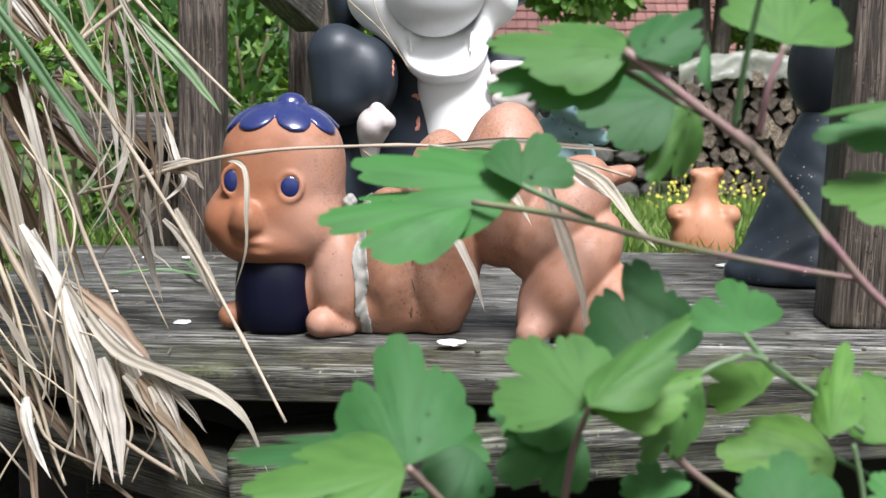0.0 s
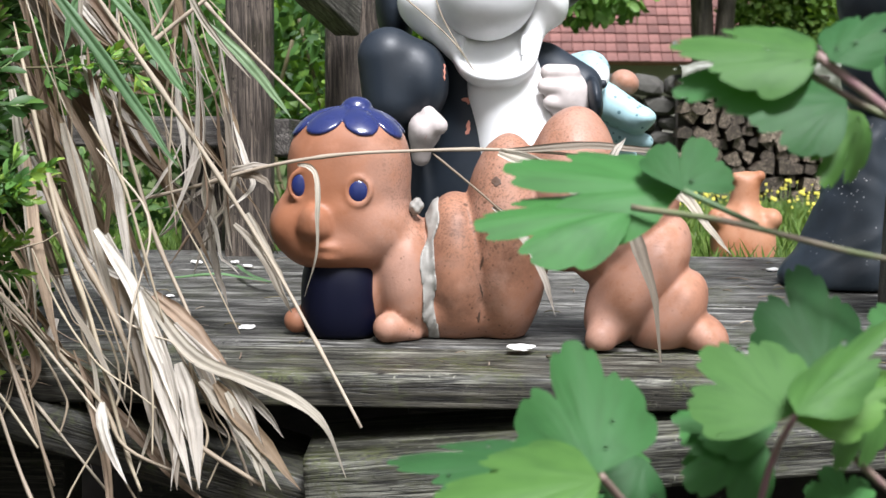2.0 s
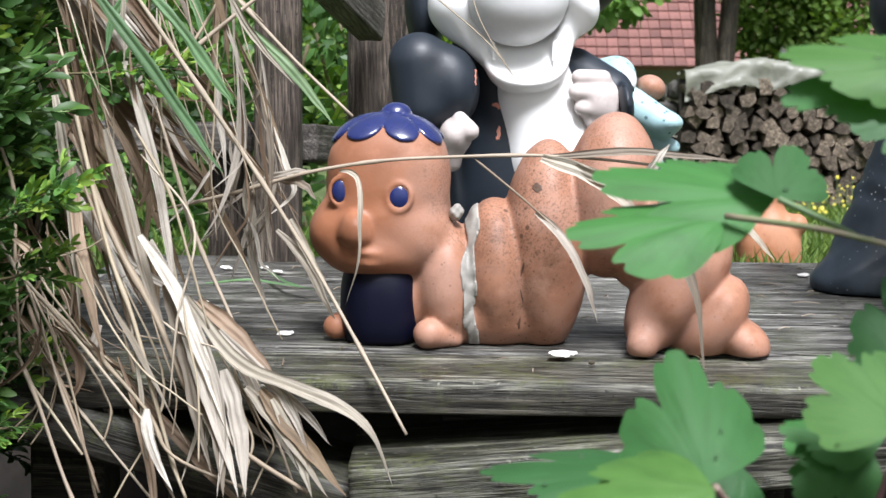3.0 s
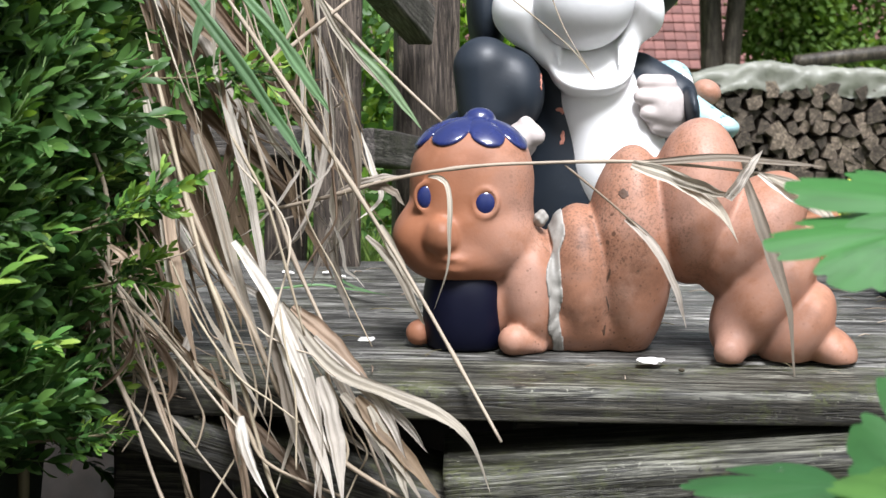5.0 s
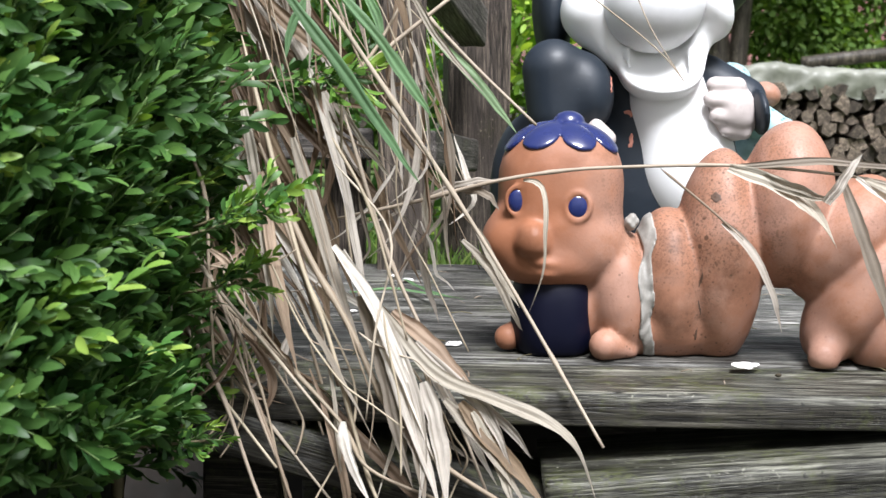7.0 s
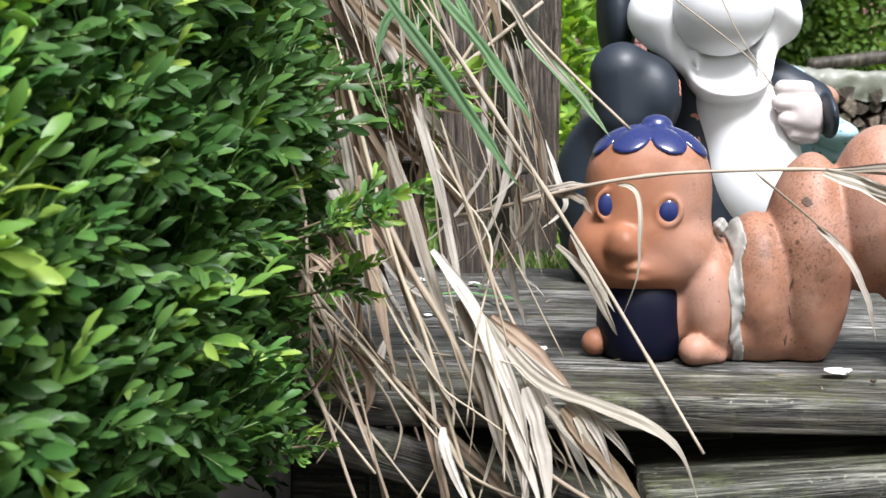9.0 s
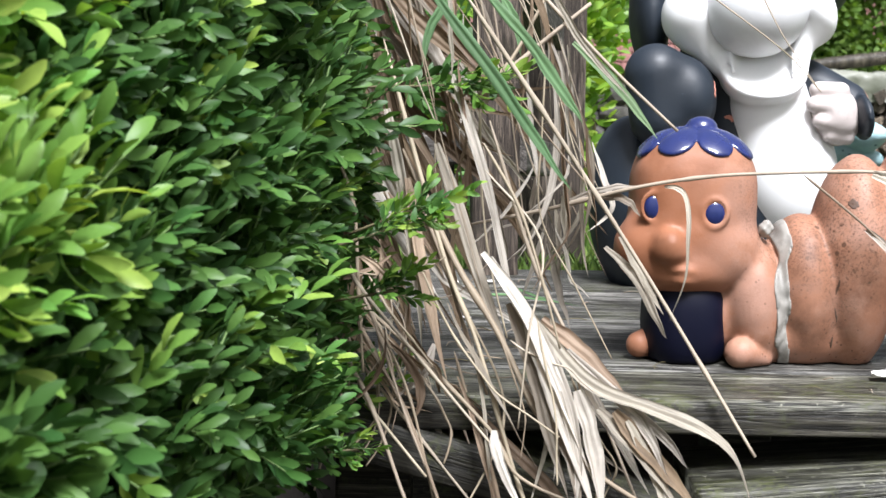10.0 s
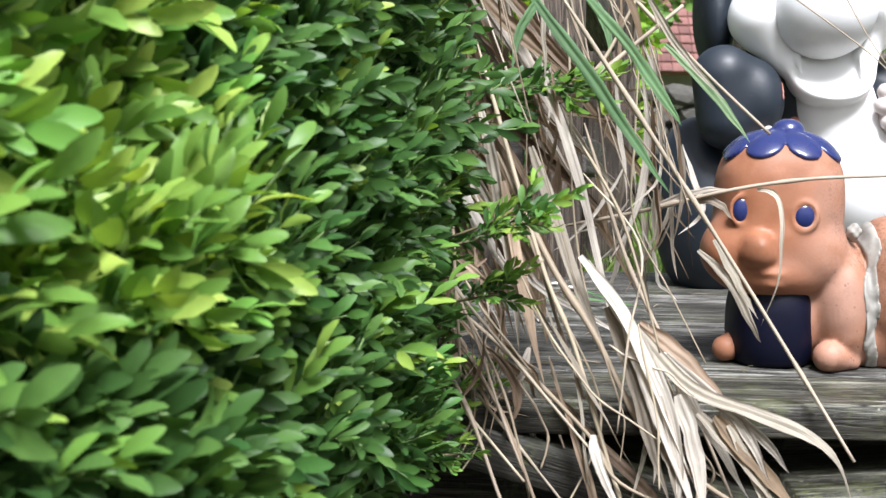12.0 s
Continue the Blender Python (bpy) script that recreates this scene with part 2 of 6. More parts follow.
GLOVE = painted("worn_white_paint", (0.50, 0.44, 0.42), wear=(0.40, 0.26, 0.23), rough=0.6, grime=0.75, scale=34)
FROG = painted("pale_blue_paint", (0.33, 0.50, 0.53), rough=0.5, grime=0.35, scale=60)
SLATE = painted("slate_paint", (0.033, 0.046, 0.062), rough=0.5, grime=0.6, scale=42)
slate_nodes = Nodes(SLATE)
slate_specks = slate_nodes.math("MULTIPLY", slate_nodes.band(slate_nodes.spots(210.0), 0.24, 0.12), slate_nodes.band(slate_nodes.noise(26.0, 4, 0.65), 0.52, 0.60))
slate_nodes.colour(slate_nodes.mix(slate_specks, SLATE.node_tree.nodes["Principled BSDF"].inputs["Base Color"].links[0].from_socket, (0.42, 0.44, 0.45)))
frog_nodes = Nodes(FROG)
frog_dots = frog_nodes.math("MULTIPLY", frog_nodes.band(frog_nodes.spots(95.0), 0.22, 0.14), 0.8)
frog_nodes.colour(frog_nodes.mix(frog_dots, FROG.node_tree.nodes["Principled BSDF"].inputs["Base Color"].links[0].from_socket, (0.03, 0.09, 0.11)))
STRAW = streaked("dry_straw", (0.17, 0.135, 0.10), (0.46, 0.41, 0.34), (0.84, 0.79, 0.71), 0.55, 0.3, fit=(8.0, 16.0), deep=0.9)
STRAW_STEM = leafy("dry_stem", (0.20, 0.15, 0.105), (0.35, 0.285, 0.21), (0.50, 0.43, 0.335), 0.55, 0.05, spec=0.35, speed=50)
STRAW_BROWN = streaked("brown_straw", (0.10, 0.065, 0.04), (0.27, 0.19, 0.125), (0.46, 0.35, 0.25), 0.6, 0.3)
BLADE = streaked("green_blade", (0.08, 0.165, 0.075), (0.16, 0.27, 0.13), (0.27, 0.38, 0.22), 0.45, 0.3, (1.0, 1.0, 0.5))
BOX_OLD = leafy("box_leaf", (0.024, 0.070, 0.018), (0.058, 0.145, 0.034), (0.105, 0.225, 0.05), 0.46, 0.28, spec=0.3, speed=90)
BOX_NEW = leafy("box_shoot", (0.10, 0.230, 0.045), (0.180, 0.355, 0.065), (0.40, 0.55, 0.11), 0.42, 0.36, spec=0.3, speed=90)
BOX_FAR = leafy("shrub_leaf", (0.10, 0.22, 0.025), (0.21, 0.38, 0.045), (0.40, 0.54, 0.09), 0.45, 0.4, speed=60)
BARK = grey_wood("bark", (0.10, 0.085, 0.065), (0.035, 0.028, 0.02), 0.2, axis=2, grain=0.15)
TWIG = mat("twig", (0.12, 0.10, 0.05), 0.7)
GREEN_TWIG = mat("green_twig", (0.10, 0.17, 0.045), 0.6)
COLUMBINE = streaked("columbine_leaf", (0.032, 0.112, 0.036), (0.062, 0.182, 0.046), (0.135, 0.285, 0.055), 0.55, 0.34, (1.5, 1.35, 0.55), (15.0, 1.6), 0.4)
STALK = painted("columbine_stalk", (0.235, 0.13, 0.14), rough=0.5, grime=0.4)
stalk_nodes = Nodes(STALK)
stalk_nodes.colour(stalk_nodes.mix(stalk_nodes.band(stalk_nodes.noise(30.0, 3), 0.45, 0.62), STALK.node_tree.nodes["Principled BSDF"].inputs["Base Color"].links[0].from_socket, (0.15, 0.17, 0.085)))
GRASS = leafy("lawn_blade", (0.07, 0.13, 0.025), (0.12, 0.20, 0.04), (0.22, 0.29, 0.07), 0.5, 0.3, speed=20)
SOIL = painted("soil", (0.05, 0.04, 0.025), rough=0.95, grime=0.6, scale=8)
PETAL = painted("white_petal", (0.78, 0.76, 0.73), rough=0.6, grime=0.1)
TILE = painted("roof_tile", (0.16, 0.072, 0.062), rough=0.75, grime=0.7, scale=3)
tile_nodes = Nodes(TILE)
tile_nodes.colour(tile_nodes.vary(TILE.node_tree.nodes["Principled BSDF"].inputs["Base Color"].links[0].from_socket, 0.28))
TARP = painted("grey_tarp", (0.20, 0.205, 0.17), rough=0.5, grime=0.7, scale=3)
LOG = grey_wood("split_wood", (0.235, 0.19, 0.145), (0.07, 0.052, 0.038), 0.0, axis=1, grain=0.15)
log_nodes = Nodes(LOG)
log_nodes.colour(log_nodes.vary(LOG.node_tree.nodes["Principled BSDF"].inputs["Base Color"].links[0].from_socket, 0.55))
FLOWER = mat("yellow_flower", (0.62, 0.54, 0.08), 0.6)
TREE_LEAF = leafy("tree_leaf", (0.09, 0.19, 0.035), (0.15, 0.29, 0.055), (0.24, 0.38, 0.085), 0.55, 0.4, speed=3)
STONE = painted("field_stone", (0.070, 0.066, 0.058), rough=0.9, grime=0.7, scale=6)
PLASTER = painted("plaster", (0.30, 0.28, 0.25), rough=0.9, grime=0.5, scale=1.5)


# ---- ways to make meshes ----
def mesh_of(name, verts, faces, mats, smooth=True, which=None, uv=None):
    me = bpy.data.meshes.new(name)
    me.from_pydata([tuple(v) for v in verts], [], [tuple(f) for f in faces])
    for m in mats if isinstance(mats, (list, tuple)) else [mats]:
        me.materials.append(m)
    if smooth:
        me.polygons.foreach_set("use_smooth", [True] * len(me.polygons))
    if which is not None:
        me.polygons.foreach_set("material_index", list(which))
    if uv is not None:
        layer = me.uv_layers.new(name="along")
        loops = np.zeros(len(me.loops), np.int32)
        me.loops.foreach_get("vertex_index", loops)
        layer.data.foreach_set("uv", np.array(uv, np.float32)[loops].ravel())
    me.update()
    return me


def thing(name, label, category, group="", kind="", data=None, at=(0, 0, 0)):
    ob = new(name, data)
    ob.location = at
    return tagged(ob, label, category, group, kind)


STANDS = {}


def part(name, me, parent, label="", kind="", at=None):
    """A mesh under a thing or a part, standing at the pose at, or where its own points say."""
    ob = new(name, me)
    ob.parent = parent
    ob.matrix_parent_inverse = STANDS.get(parent.name, Matrix.Translation(parent.location)).inverted()
    ob.matrix_basis = STANDS[ob.name] = at or Matrix()
    return tagged(ob, label, kind=kind)


class Pile:
    """Gathers vertices and faces for one mesh."""

    def __init__(self):
        self.v, self.f, self.m = [], [], []

    def add(self, verts, faces, slot=0):
        k = len(self.v)
        self.v += [tuple(p) for p in verts]
        self.f += [tuple(i + k for i in f) for f in faces]
        self.m += [slot] * len(faces)

    def mesh(self, name, mats, smooth=True):
        return mesh_of(name, self.v, self.f, mats, smooth, self.m)


def spline(points, n):
    """n points on a smooth line through the given ones."""
    p = np.array(points, float)
    if len(p) == 2:
        return p[0] + np.linspace(0, 1, n)[:, None] * (p[1] - p[0])
    q = np.vstack([2 * p[0] - p[1], p, 2 * p[-1] - p[-2]])
    out = []
    for u in np.linspace(0, len(p) - 1 - 1e-9, n):
        i, t = int(u), u - int(u)
        a, b, c, d = q[i : i + 4]
        out.append(0.5 * (2 * b + (c - a) * t + (2 * a - 5 * b + 4 * c - d) * t * t + (3 * b - a - 3 * c + d) * t**3))
    return np.array(out)


def tube(points, radius, n=14, sides=6, knots=()):
    """A round stem; radius is a number or a function of 0..1."""
    p = spline(points, n)
    d = np.gradient(p, axis=0)
    d /= np.linalg.norm(d, axis=1)[:, None] + 1e-12
    up = np.array([0.31, -0.87, 0.38])
    verts, faces = [], []
    for i in range(n):
        a = np.cross(d[i], up)
        a /= np.linalg.norm(a) + 1e-9
        b = np.cross(d[i], a)
        u = i / (n - 1)
        r = radius(u) if callable(radius) else radius
        r *= 1 + sum(0.45 * math.exp(-(((u - k) * n / 0.8) ** 2)) for k in knots)
        verts += [p[i] + r * (math.cos(2 * math.pi * s / sides) * a + math.sin(2 * math.pi * s / sides) * b) for s in range(sides)]
    for i in range(n - 1):
        for s in range(sides):
            e = (s + 1) % sides
            faces.append((i * sides + s, i * sides + e, (i + 1) * sides + e, (i + 1) * sides + s))
    faces += [tuple(range(sides))[::-1], tuple((n - 1) * sides + s for s in range(sides))]
    return verts, faces


def ribbon(points, width, face=(0, -1, 0.2), n=16, twist=0.0, fold=0.25, tip=0.9, start=0.5):
    """A grass leaf: a pleated, uneven strip that tapers to a point. face: the way its broad side looks; twist: turns on the way."""
    p = spline(points, n)
    own = math.sin(points[0][0] * 9173.0 + points[-1][2] * 5471.0) * 43.0
    p = p + np.array([[0.0009 * noise.noise(Vector((u * 5 + own, 3.0 * k, own))) for k in range(3)] for u in np.linspace(0, 1, n)])
    d = np.gradient(p, axis=0)
    d /= np.linalg.norm(d, axis=1)[:, None] + 1e-12
    verts, faces = [], []
    f = np.array(face, float)
    m = 8
    for i in range(n):
        u = i / (n - 1)
        side = np.cross(d[i], f)
        side /= np.linalg.norm(side) + 1e-9
        nor = np.cross(side, d[i])
        a = twist * u + 0.5 * noise.noise(Vector((u * 3.0, own, 1.0)))
        s2 = math.cos(a) * side + math.sin(a) * nor
        n2 = math.cos(a) * nor - math.sin(a) * side
        w = width * 0.5 * min(1, start + 2.5 * u) * (1 - max(0, (u - tip * 0.55) / (1 - tip * 0.55)) ** 1.6)
        w *= (1 + 0.22 * noise.noise(Vector((u * 6.0, own, 5.0)))) * (1 + 0.16 * noise.noise(Vector((u * 17.0, own, 8.0))))
        for k in range(m + 1):
            q = 2 * k / m - 1
            pleat = 0.16 * math.sin(q * 6.0 + own + 1.5 * u) + 0.22 * noise.noise(Vector((q * 3.0 + own, u * 7.0, 2.0)))
            verts.append(p[i] + w * q * s2 - w * (fold * (1 - q * q) + pleat) * n2)
    for i in range(n - 1):
        for k in range(m):
            faces.append((i * (m + 1) + k, i * (m + 1) + k + 1, (i + 1) * (m + 1) + k + 1, (i + 1) * (m + 1) + k))
    along = np.r_[0, np.cumsum(np.linalg.norm(np.diff(p, axis=0), axis=1))]
    uv = [(k / m + 7 * p[0][0] * 100, a) for a in along for k in range(m + 1)]
    return verts, faces, uv


def box_mesh(name, size, material, bevel=0.004, cuts=(1, 1, 1), rough=0.0, seed=0, stretch=(6, 40, 40)):
    """A sawn board or post: bevelled, cut up and roughened along its grain. Its origin is its middle."""
    bm = bmesh.new()
    bmesh.ops.create_cube(bm, size=1)
    bmesh.ops.scale(bm, vec=size, verts=bm.verts)
    if bevel:
        bmesh.ops.bevel(bm, geom=bm.edges[:], offset=bevel, segments=3, profile=0.6, affect="EDGES")
    for axis, c in enumerate(cuts):
        for i in range(1, c):
            no = [0, 0, 0]
            no[axis] = 1
            co = [0, 0, 0]
            co[axis] = (i / c - 0.5) * size[axis]
            bmesh.ops.bisect_plane(bm, geom=bm.verts[:] + bm.edges[:] + bm.faces[:], plane_co=co, plane_no=no)
    if rough:
        bm.normal_update()
        for v in bm.verts:
            q = Vector((v.co.x * stretch[0], v.co.y * stretch[1], v.co.z * stretch[2])) + Vector((seed * 7.3, seed * 3.1, 0))
            v.co += v.normal * (noise.fractal(q, 0.8, 2.0, 4) * rough)
    me = bpy.data.meshes.new(name)
    bm.to_mesh(me)
    bm.free()
    me.materials.append(material)
    me.polygons.foreach_set("use_smooth", [True] * len(me.polygons))
    return me


# Rounded bodies as distance fields, meshed on a grid.
def ell(c, r, turn=(0, 0, 0)):
    """An ellipsoid: middle, three radii, turn in degrees."""
    m = np.array(Euler([radians(a) for a in turn]).to_matrix(), np.float32).T
    c, r = np.array(c, np.float32), np.array(r, np.float32)

    def field(p):
        q = (p - c) @ m.T
        a = np.sqrt(((q / r) ** 2).sum(-1))
        b = np.sqrt(((q / r**2) ** 2).sum(-1)) + 1e-9
        return a * (a - 1) / b

    return field


def sup(c, r, power):
    """A boxier ellipsoid."""
    c, r = np.array(c, np.float32), np.array(r, np.float32)

    def field(p):
        q = np.abs((p - c) / r)
        a = (q**power).sum(-1) ** (1 / power) + 1e-9
        slope = np.sqrt((((q / a[..., None]) ** (power - 1) / r) ** 2).sum(-1))
        return (a - 1) / slope

    return field


def rod(a, b, ra, rb):
    """A round cone between two points."""
    a, b = np.array(a, np.float32), np.array(b, np.float32)

    def field(p):
        h = np.clip(((p - a) @ (b - a)) / ((b - a) @ (b - a)), 0, 1)
        return np.sqrt(((p - a - h[..., None] * (b - a)) ** 2).sum(-1)) - (ra + (rb - ra) * h)

    return field


def melt(k, *fields):
    """Union with a soft crease k wide."""

    def field(p):
        d = fields[0](p)
        for f in fields[1:]:
            e = f(p)
            h = np.clip(0.5 + 0.5 * (e - d) / k, 0, 1)
            d = e + (d - e) * h - k * h * (1 - h)
        return d

    return field


def minus(f, g, k=0.002):
    def field(p):
        d, e = f(p), -g(p)
        h = np.clip(0.5 - 0.5 * (e - d) / k, 0, 1)
        return e + (d - e) * h + k * h * (1 - h)

    return field


def body(field, lo, hi, h):
    """Vertices and faces of the surface where the field is nought."""
    ax = [np.arange(a, b + h, h, dtype=np.float32) for a, b in zip(lo, hi)]
    grid = np.stack(np.meshgrid(*ax, indexing="ij"), -1)
    v = field(grid).astype(np.float32)
    s = v < 0
    nx, ny, nz = (k - 1 for k in v.shape)
    corner = [(i, j, k) for i in (0, 1) for j in (0, 1) for k in (0, 1)]
    cut = lambda a, o: a[o[0] : o[0] + nx, o[1] : o[1] + ny, o[2] : o[2] + nz]
    count = sum(cut(s, o).astype(np.int8) for o in corner)
    cells = np.argwhere((count > 0) & (count < 8))
    total, hits = np.zeros((len(cells), 3)), np.zeros(len(cells))
    val = {o: v[tuple((cells + o).T)] for o in corner}
    for a in corner:
        for axis in range(3):
            if a[axis] == 0:
                b = tuple(1 if n == axis else a[n] for n in range(3))
                x = (val[a] < 0) != (val[b] < 0)
                t = np.where(x, val[a] / np.where(x, val[a] - val[b], 1), 0)
                at = np.array(a, float)[None].repeat(len(cells), 0)
                at[:, axis] += t
                total += at * x[:, None]
                hits += x
    verts = np.array(lo) + (cells + total / hits[:, None]) * h
    number = -np.ones((nx, ny, nz), np.int64)
    number[tuple(cells.T)] = np.arange(len(cells))
    faces = []
    for axis in range(3):
        a, b = [n for n in range(3) if n != axis]
        one = np.take(s, range(v.shape[axis] - 1), axis)
        two = np.take(s, range(1, v.shape[axis]), axis)
        e = np.argwhere(one != two)
        e = e[(e[:, a] > 0) & (e[:, b] > 0) & (e[:, a] < v.shape[a] - 1) & (e[:, b] < v.shape[b] - 1)]
        quad = []
        for da, db in ((1, 1), (0, 1), (0, 0), (1, 0)):
            c = e.copy()
            c[:, a] -= da
            c[:, b] -= db
            quad.append(number[tuple(c.T)])
        q = np.stack(quad, 1)
        flip = one[tuple(e.T)] ^ (axis == 1)
        q[~flip] = q[~flip][:, ::-1]
        faces.append(q)
    return verts, np.concatenate(faces)


# ---- ground: one sheet, low in front of the platform and level with its far edge behind ----
def ground_z(x, y):
    t = min(1, max(0, (y - 1.42) / 0.16))
    t = t * t * (3 - 2 * t)
    far = -0.012 - 0.057 * max(0, min(y, 13.5) - 1.6) - 0.012 * max(0, y - 13.5)
    low = -0.30 + 0.03 * noise.noise(Vector((x * 4, y * 4, 0)))
    return low + (far - low) * t + 0.012 * noise.noise(Vector((x * 3, y * 3, 1.0))) * t


def build_ground():
    ys = [-400, -60, -10, -3, -1, -0.3, 0, 0.3, 0.6, 0.9, 1.2, 1.36, 1.42, 1.46, 1.5, 1.54, 1.58, 1.64, 1.8, 2.2, 3, 4, 5, 6, 8, 10, 12, 13.5, 16, 20, 28, 40, 90, 250, 900]
    xs = [-900, -250, -80, -30, -12, -6, -3, -2, -1.4, -1, -0.7, -0.4, -0.2, 0, 0.2, 0.4, 0.7, 1, 1.4, 2, 3, 4, 6, 12, 30, 80, 250, 900]
    v = [(x, y, ground_z(x, y)) for y in ys for x in xs]
    w = len(xs)
    f = [(j * w + i, j * w + i + 1, (j + 1) * w + i + 1, (j + 1) * w + i) for j in range(len(ys) - 1) for i in range(w - 1)]
    m = painted("lawn_ground", (0.07, 0.10, 0.03), rough=0.95, grime=0.7, scale=3)
    # near-black soil, the platform's shade in its colour, running out unevenly into the lawn
    n = Nodes(m)
    grass = n.b.inputs["Base Color"].links[0].from_socket
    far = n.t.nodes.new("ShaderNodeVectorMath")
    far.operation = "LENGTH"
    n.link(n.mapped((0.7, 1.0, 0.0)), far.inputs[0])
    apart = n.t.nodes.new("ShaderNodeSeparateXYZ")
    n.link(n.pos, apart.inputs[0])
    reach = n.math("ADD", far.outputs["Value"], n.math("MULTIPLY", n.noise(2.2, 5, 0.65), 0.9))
    soil_shade = n.math("MULTIPLY", n.band(reach, 2.4, 2.0), n.band(apart.outputs["Y"], 1.58, 1.52))
    n.colour(n.mix(soil_shade, grass, n.mix(n.band(n.noise(30.0, 5, 0.6), 0.4, 0.7), (0.018, 0.014, 0.011), (0.008, 0.007, 0.005))))
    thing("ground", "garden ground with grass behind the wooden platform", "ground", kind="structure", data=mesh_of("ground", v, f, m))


build_ground()


# ---- the wooden platform ----
SLOPE = math.degrees(math.atan(0.0368))


def deck_z(y):
    return 0.0069 + 0.0368 * (y - 1.0454)


def plank_mesh(length, depth, thick, material, seed, worn=0.0, nx=150, ny=34, edge=None):
    """A weathered board along x; worn: how much its front upper edge is rounded off."""
    rnd = random.Random(seed)
    ring = []
    r = 0.0035
    for i in range(ny + 1):
        ring.append((depth * (0.5 - i / ny), thick / 2, "top"))
    steps = 10
    ring += [(-depth / 2, thick / 2 - thick * (i / steps), "front") for i in range(1, steps + 1)]
    ring += [(depth * (-0.5 + i / 6), -thick / 2, "low") for i in range(1, 7)]
    ring += [(depth / 2, -thick / 2 + thick * i / 4, "back") for i in range(1, 4)]
    n = len(ring)
    verts, faces = [], []
    for a in range(nx + 1):
        x = length * (a / nx - 0.5)
        for y, z, where in ring:
            # rounded corners
            ey, ez = max(0, abs(y) - (depth / 2 - r)), max(0, abs(z) - (thick / 2 - r))
            if ey and ez:
                k = math.hypot(ey, ez)
                if k > r:
                    y = math.copysign(depth / 2 - r + ey * r / k, y)
                    z = math.copysign(thick / 2 - r + ez * r / k, z)
            if worn and y < 0 and z > -thick * 0.3:
                d = max(0, -y - (depth / 2 - worn)) / worn
                z -= worn * 0.75 * d * d * max(0, (z + thick * 0.5) / thick)
            q = Vector((x * 3 + seed * 9.1, y * 95, z * 95))
            g = noise.fractal(q, 0.7, 2.1, 4)
            wav = noise.noise(Vector((x * 3 + seed * 4.7, 0, 2.0)))
            dz, dy = 0.0005 * g, 0.0
            if where == "front":
                dz, dy = 0.0, 0.0008 * g
            crack = noise.noise(Vector((x * 2.2 + seed * 3.3, y * 120, z * 60)))
            if crack > 0.42 and where != "low":
                if where == "front":
                    dy += 0.006 * (crack - 0.42)
                else:
                    dz -= 0.008 * (crack - 0.42)
            verts.append((x, y + dy + 0.0015 * wav, z + dz + 0.0012 * wav))
    for a in range(nx):
        for b in range(n):
            c = (b + 1) % n
            faces.append((a * n + b, a * n + c, (a + 1) * n + c, (a + 1) * n + b))
    # front faces take the edge wood, darkened as if turned from the light
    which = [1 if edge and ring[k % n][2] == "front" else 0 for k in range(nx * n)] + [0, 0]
    faces += [tuple(range(n))[::-1], tuple(nx * n + b for b in range(n))]
    return mesh_of("plank", verts, faces, [material, edge or material], True, which)


platform = thing("wooden_platform", "low platform of grey weathered wooden planks with dark gaps", "platform", at=(0, 1.24, -0.05))
EDGES = [0.9553, 1.0454, 1.2191, 1.3929, 1.5287]
for i, (a, b) in enumerate(zip(EDGES, EDGES[1:])):
    th = 0.022 if i == 0 else 0.027
    gap = 0.0036 if i else 0.0018
    mid = (a + b) / 2
    ob = part("plank", plank_mesh((0.975, 1.0, 0.96, 0.985)[i], (b - a - gap) / math.cos(radians(SLOPE)), th, PLANK if i else PLANK_WET, i + 1, 0.005 if i == 0 else 0.002, edge=MOSSY_SHADED), platform, at=pose(0.10, mid, deck_z(mid) - th / 2 - (0.002 if i == 0 else 0), SLOPE, 0, 0.15 * (i % 2)))
# the boards of the step below, sprung apart
def between(a, b, back, tilt):
    """A board whose upper front edge runs from a to b."""
    a, b = Vector(a), Vector(b)
    x = (b - a).normalized()
    y = (Vector((0, math.cos(radians(tilt)), math.sin(radians(tilt)))))
    y = (y - x * y.dot(x)).normalized()
    z = x.cross(y)
    m = Matrix((x, y, z)).transposed().to_4x4()
    m.translation = (a + b) / 2 + y * 0.055 - z * back
    return m


part("step_plank", plank_mesh(0.46, 0.10, 0.030, STEP_DARK, 11, 0.008, edge=MOSSY_SHADED), platform, "dark mossy lower board, sagging", at=between((-0.3797, 0.9521, 0.0029), (-0.1986, 0.9409, -0.0438), 0.015, 3))
part("step_plank", plank_mesh(0.532, 0.11, 0.032, STEP, 12, 0.009), platform, "grey lower board, sprung loose", at=between((-0.1426, 0.9248, -0.0492), (0.0655, 0.9245, -0.0303), 0.016, 2) @ Matrix.Translation((0.176, 0, 0)))
# bearers in the same mossy wood, painted dark for the shade under the deck
for x, y in ((-0.325, 1.06), (0.42, 1.06), (-0.05, 1.25), (-0.29, 1.36), (0.2, 1.38)):
    part("bearer", box_mesh("bearer", (0.05, 0.05, 0.30), MOSSY_SHADED, 0.003), platform, at=pose(x, y, -0.172 + deck_z(y)))



# ---- posts and rails ----
def post(x, y, z0, z1, w, d, lean=0.0, turn=0.0, label="", seed=0):
    me = box_mesh("post", (w, d, z1 - z0), POST, 0.004, (2, 2, 40), 0.0012, seed, (45, 45, 5))
    ob = thing("fence_post", label, "post", group="posts of the old fence", data=me)
    ob.matrix_world = pose(x, y, (z0 + z1) / 2, 0, lean, turn)
    return ob


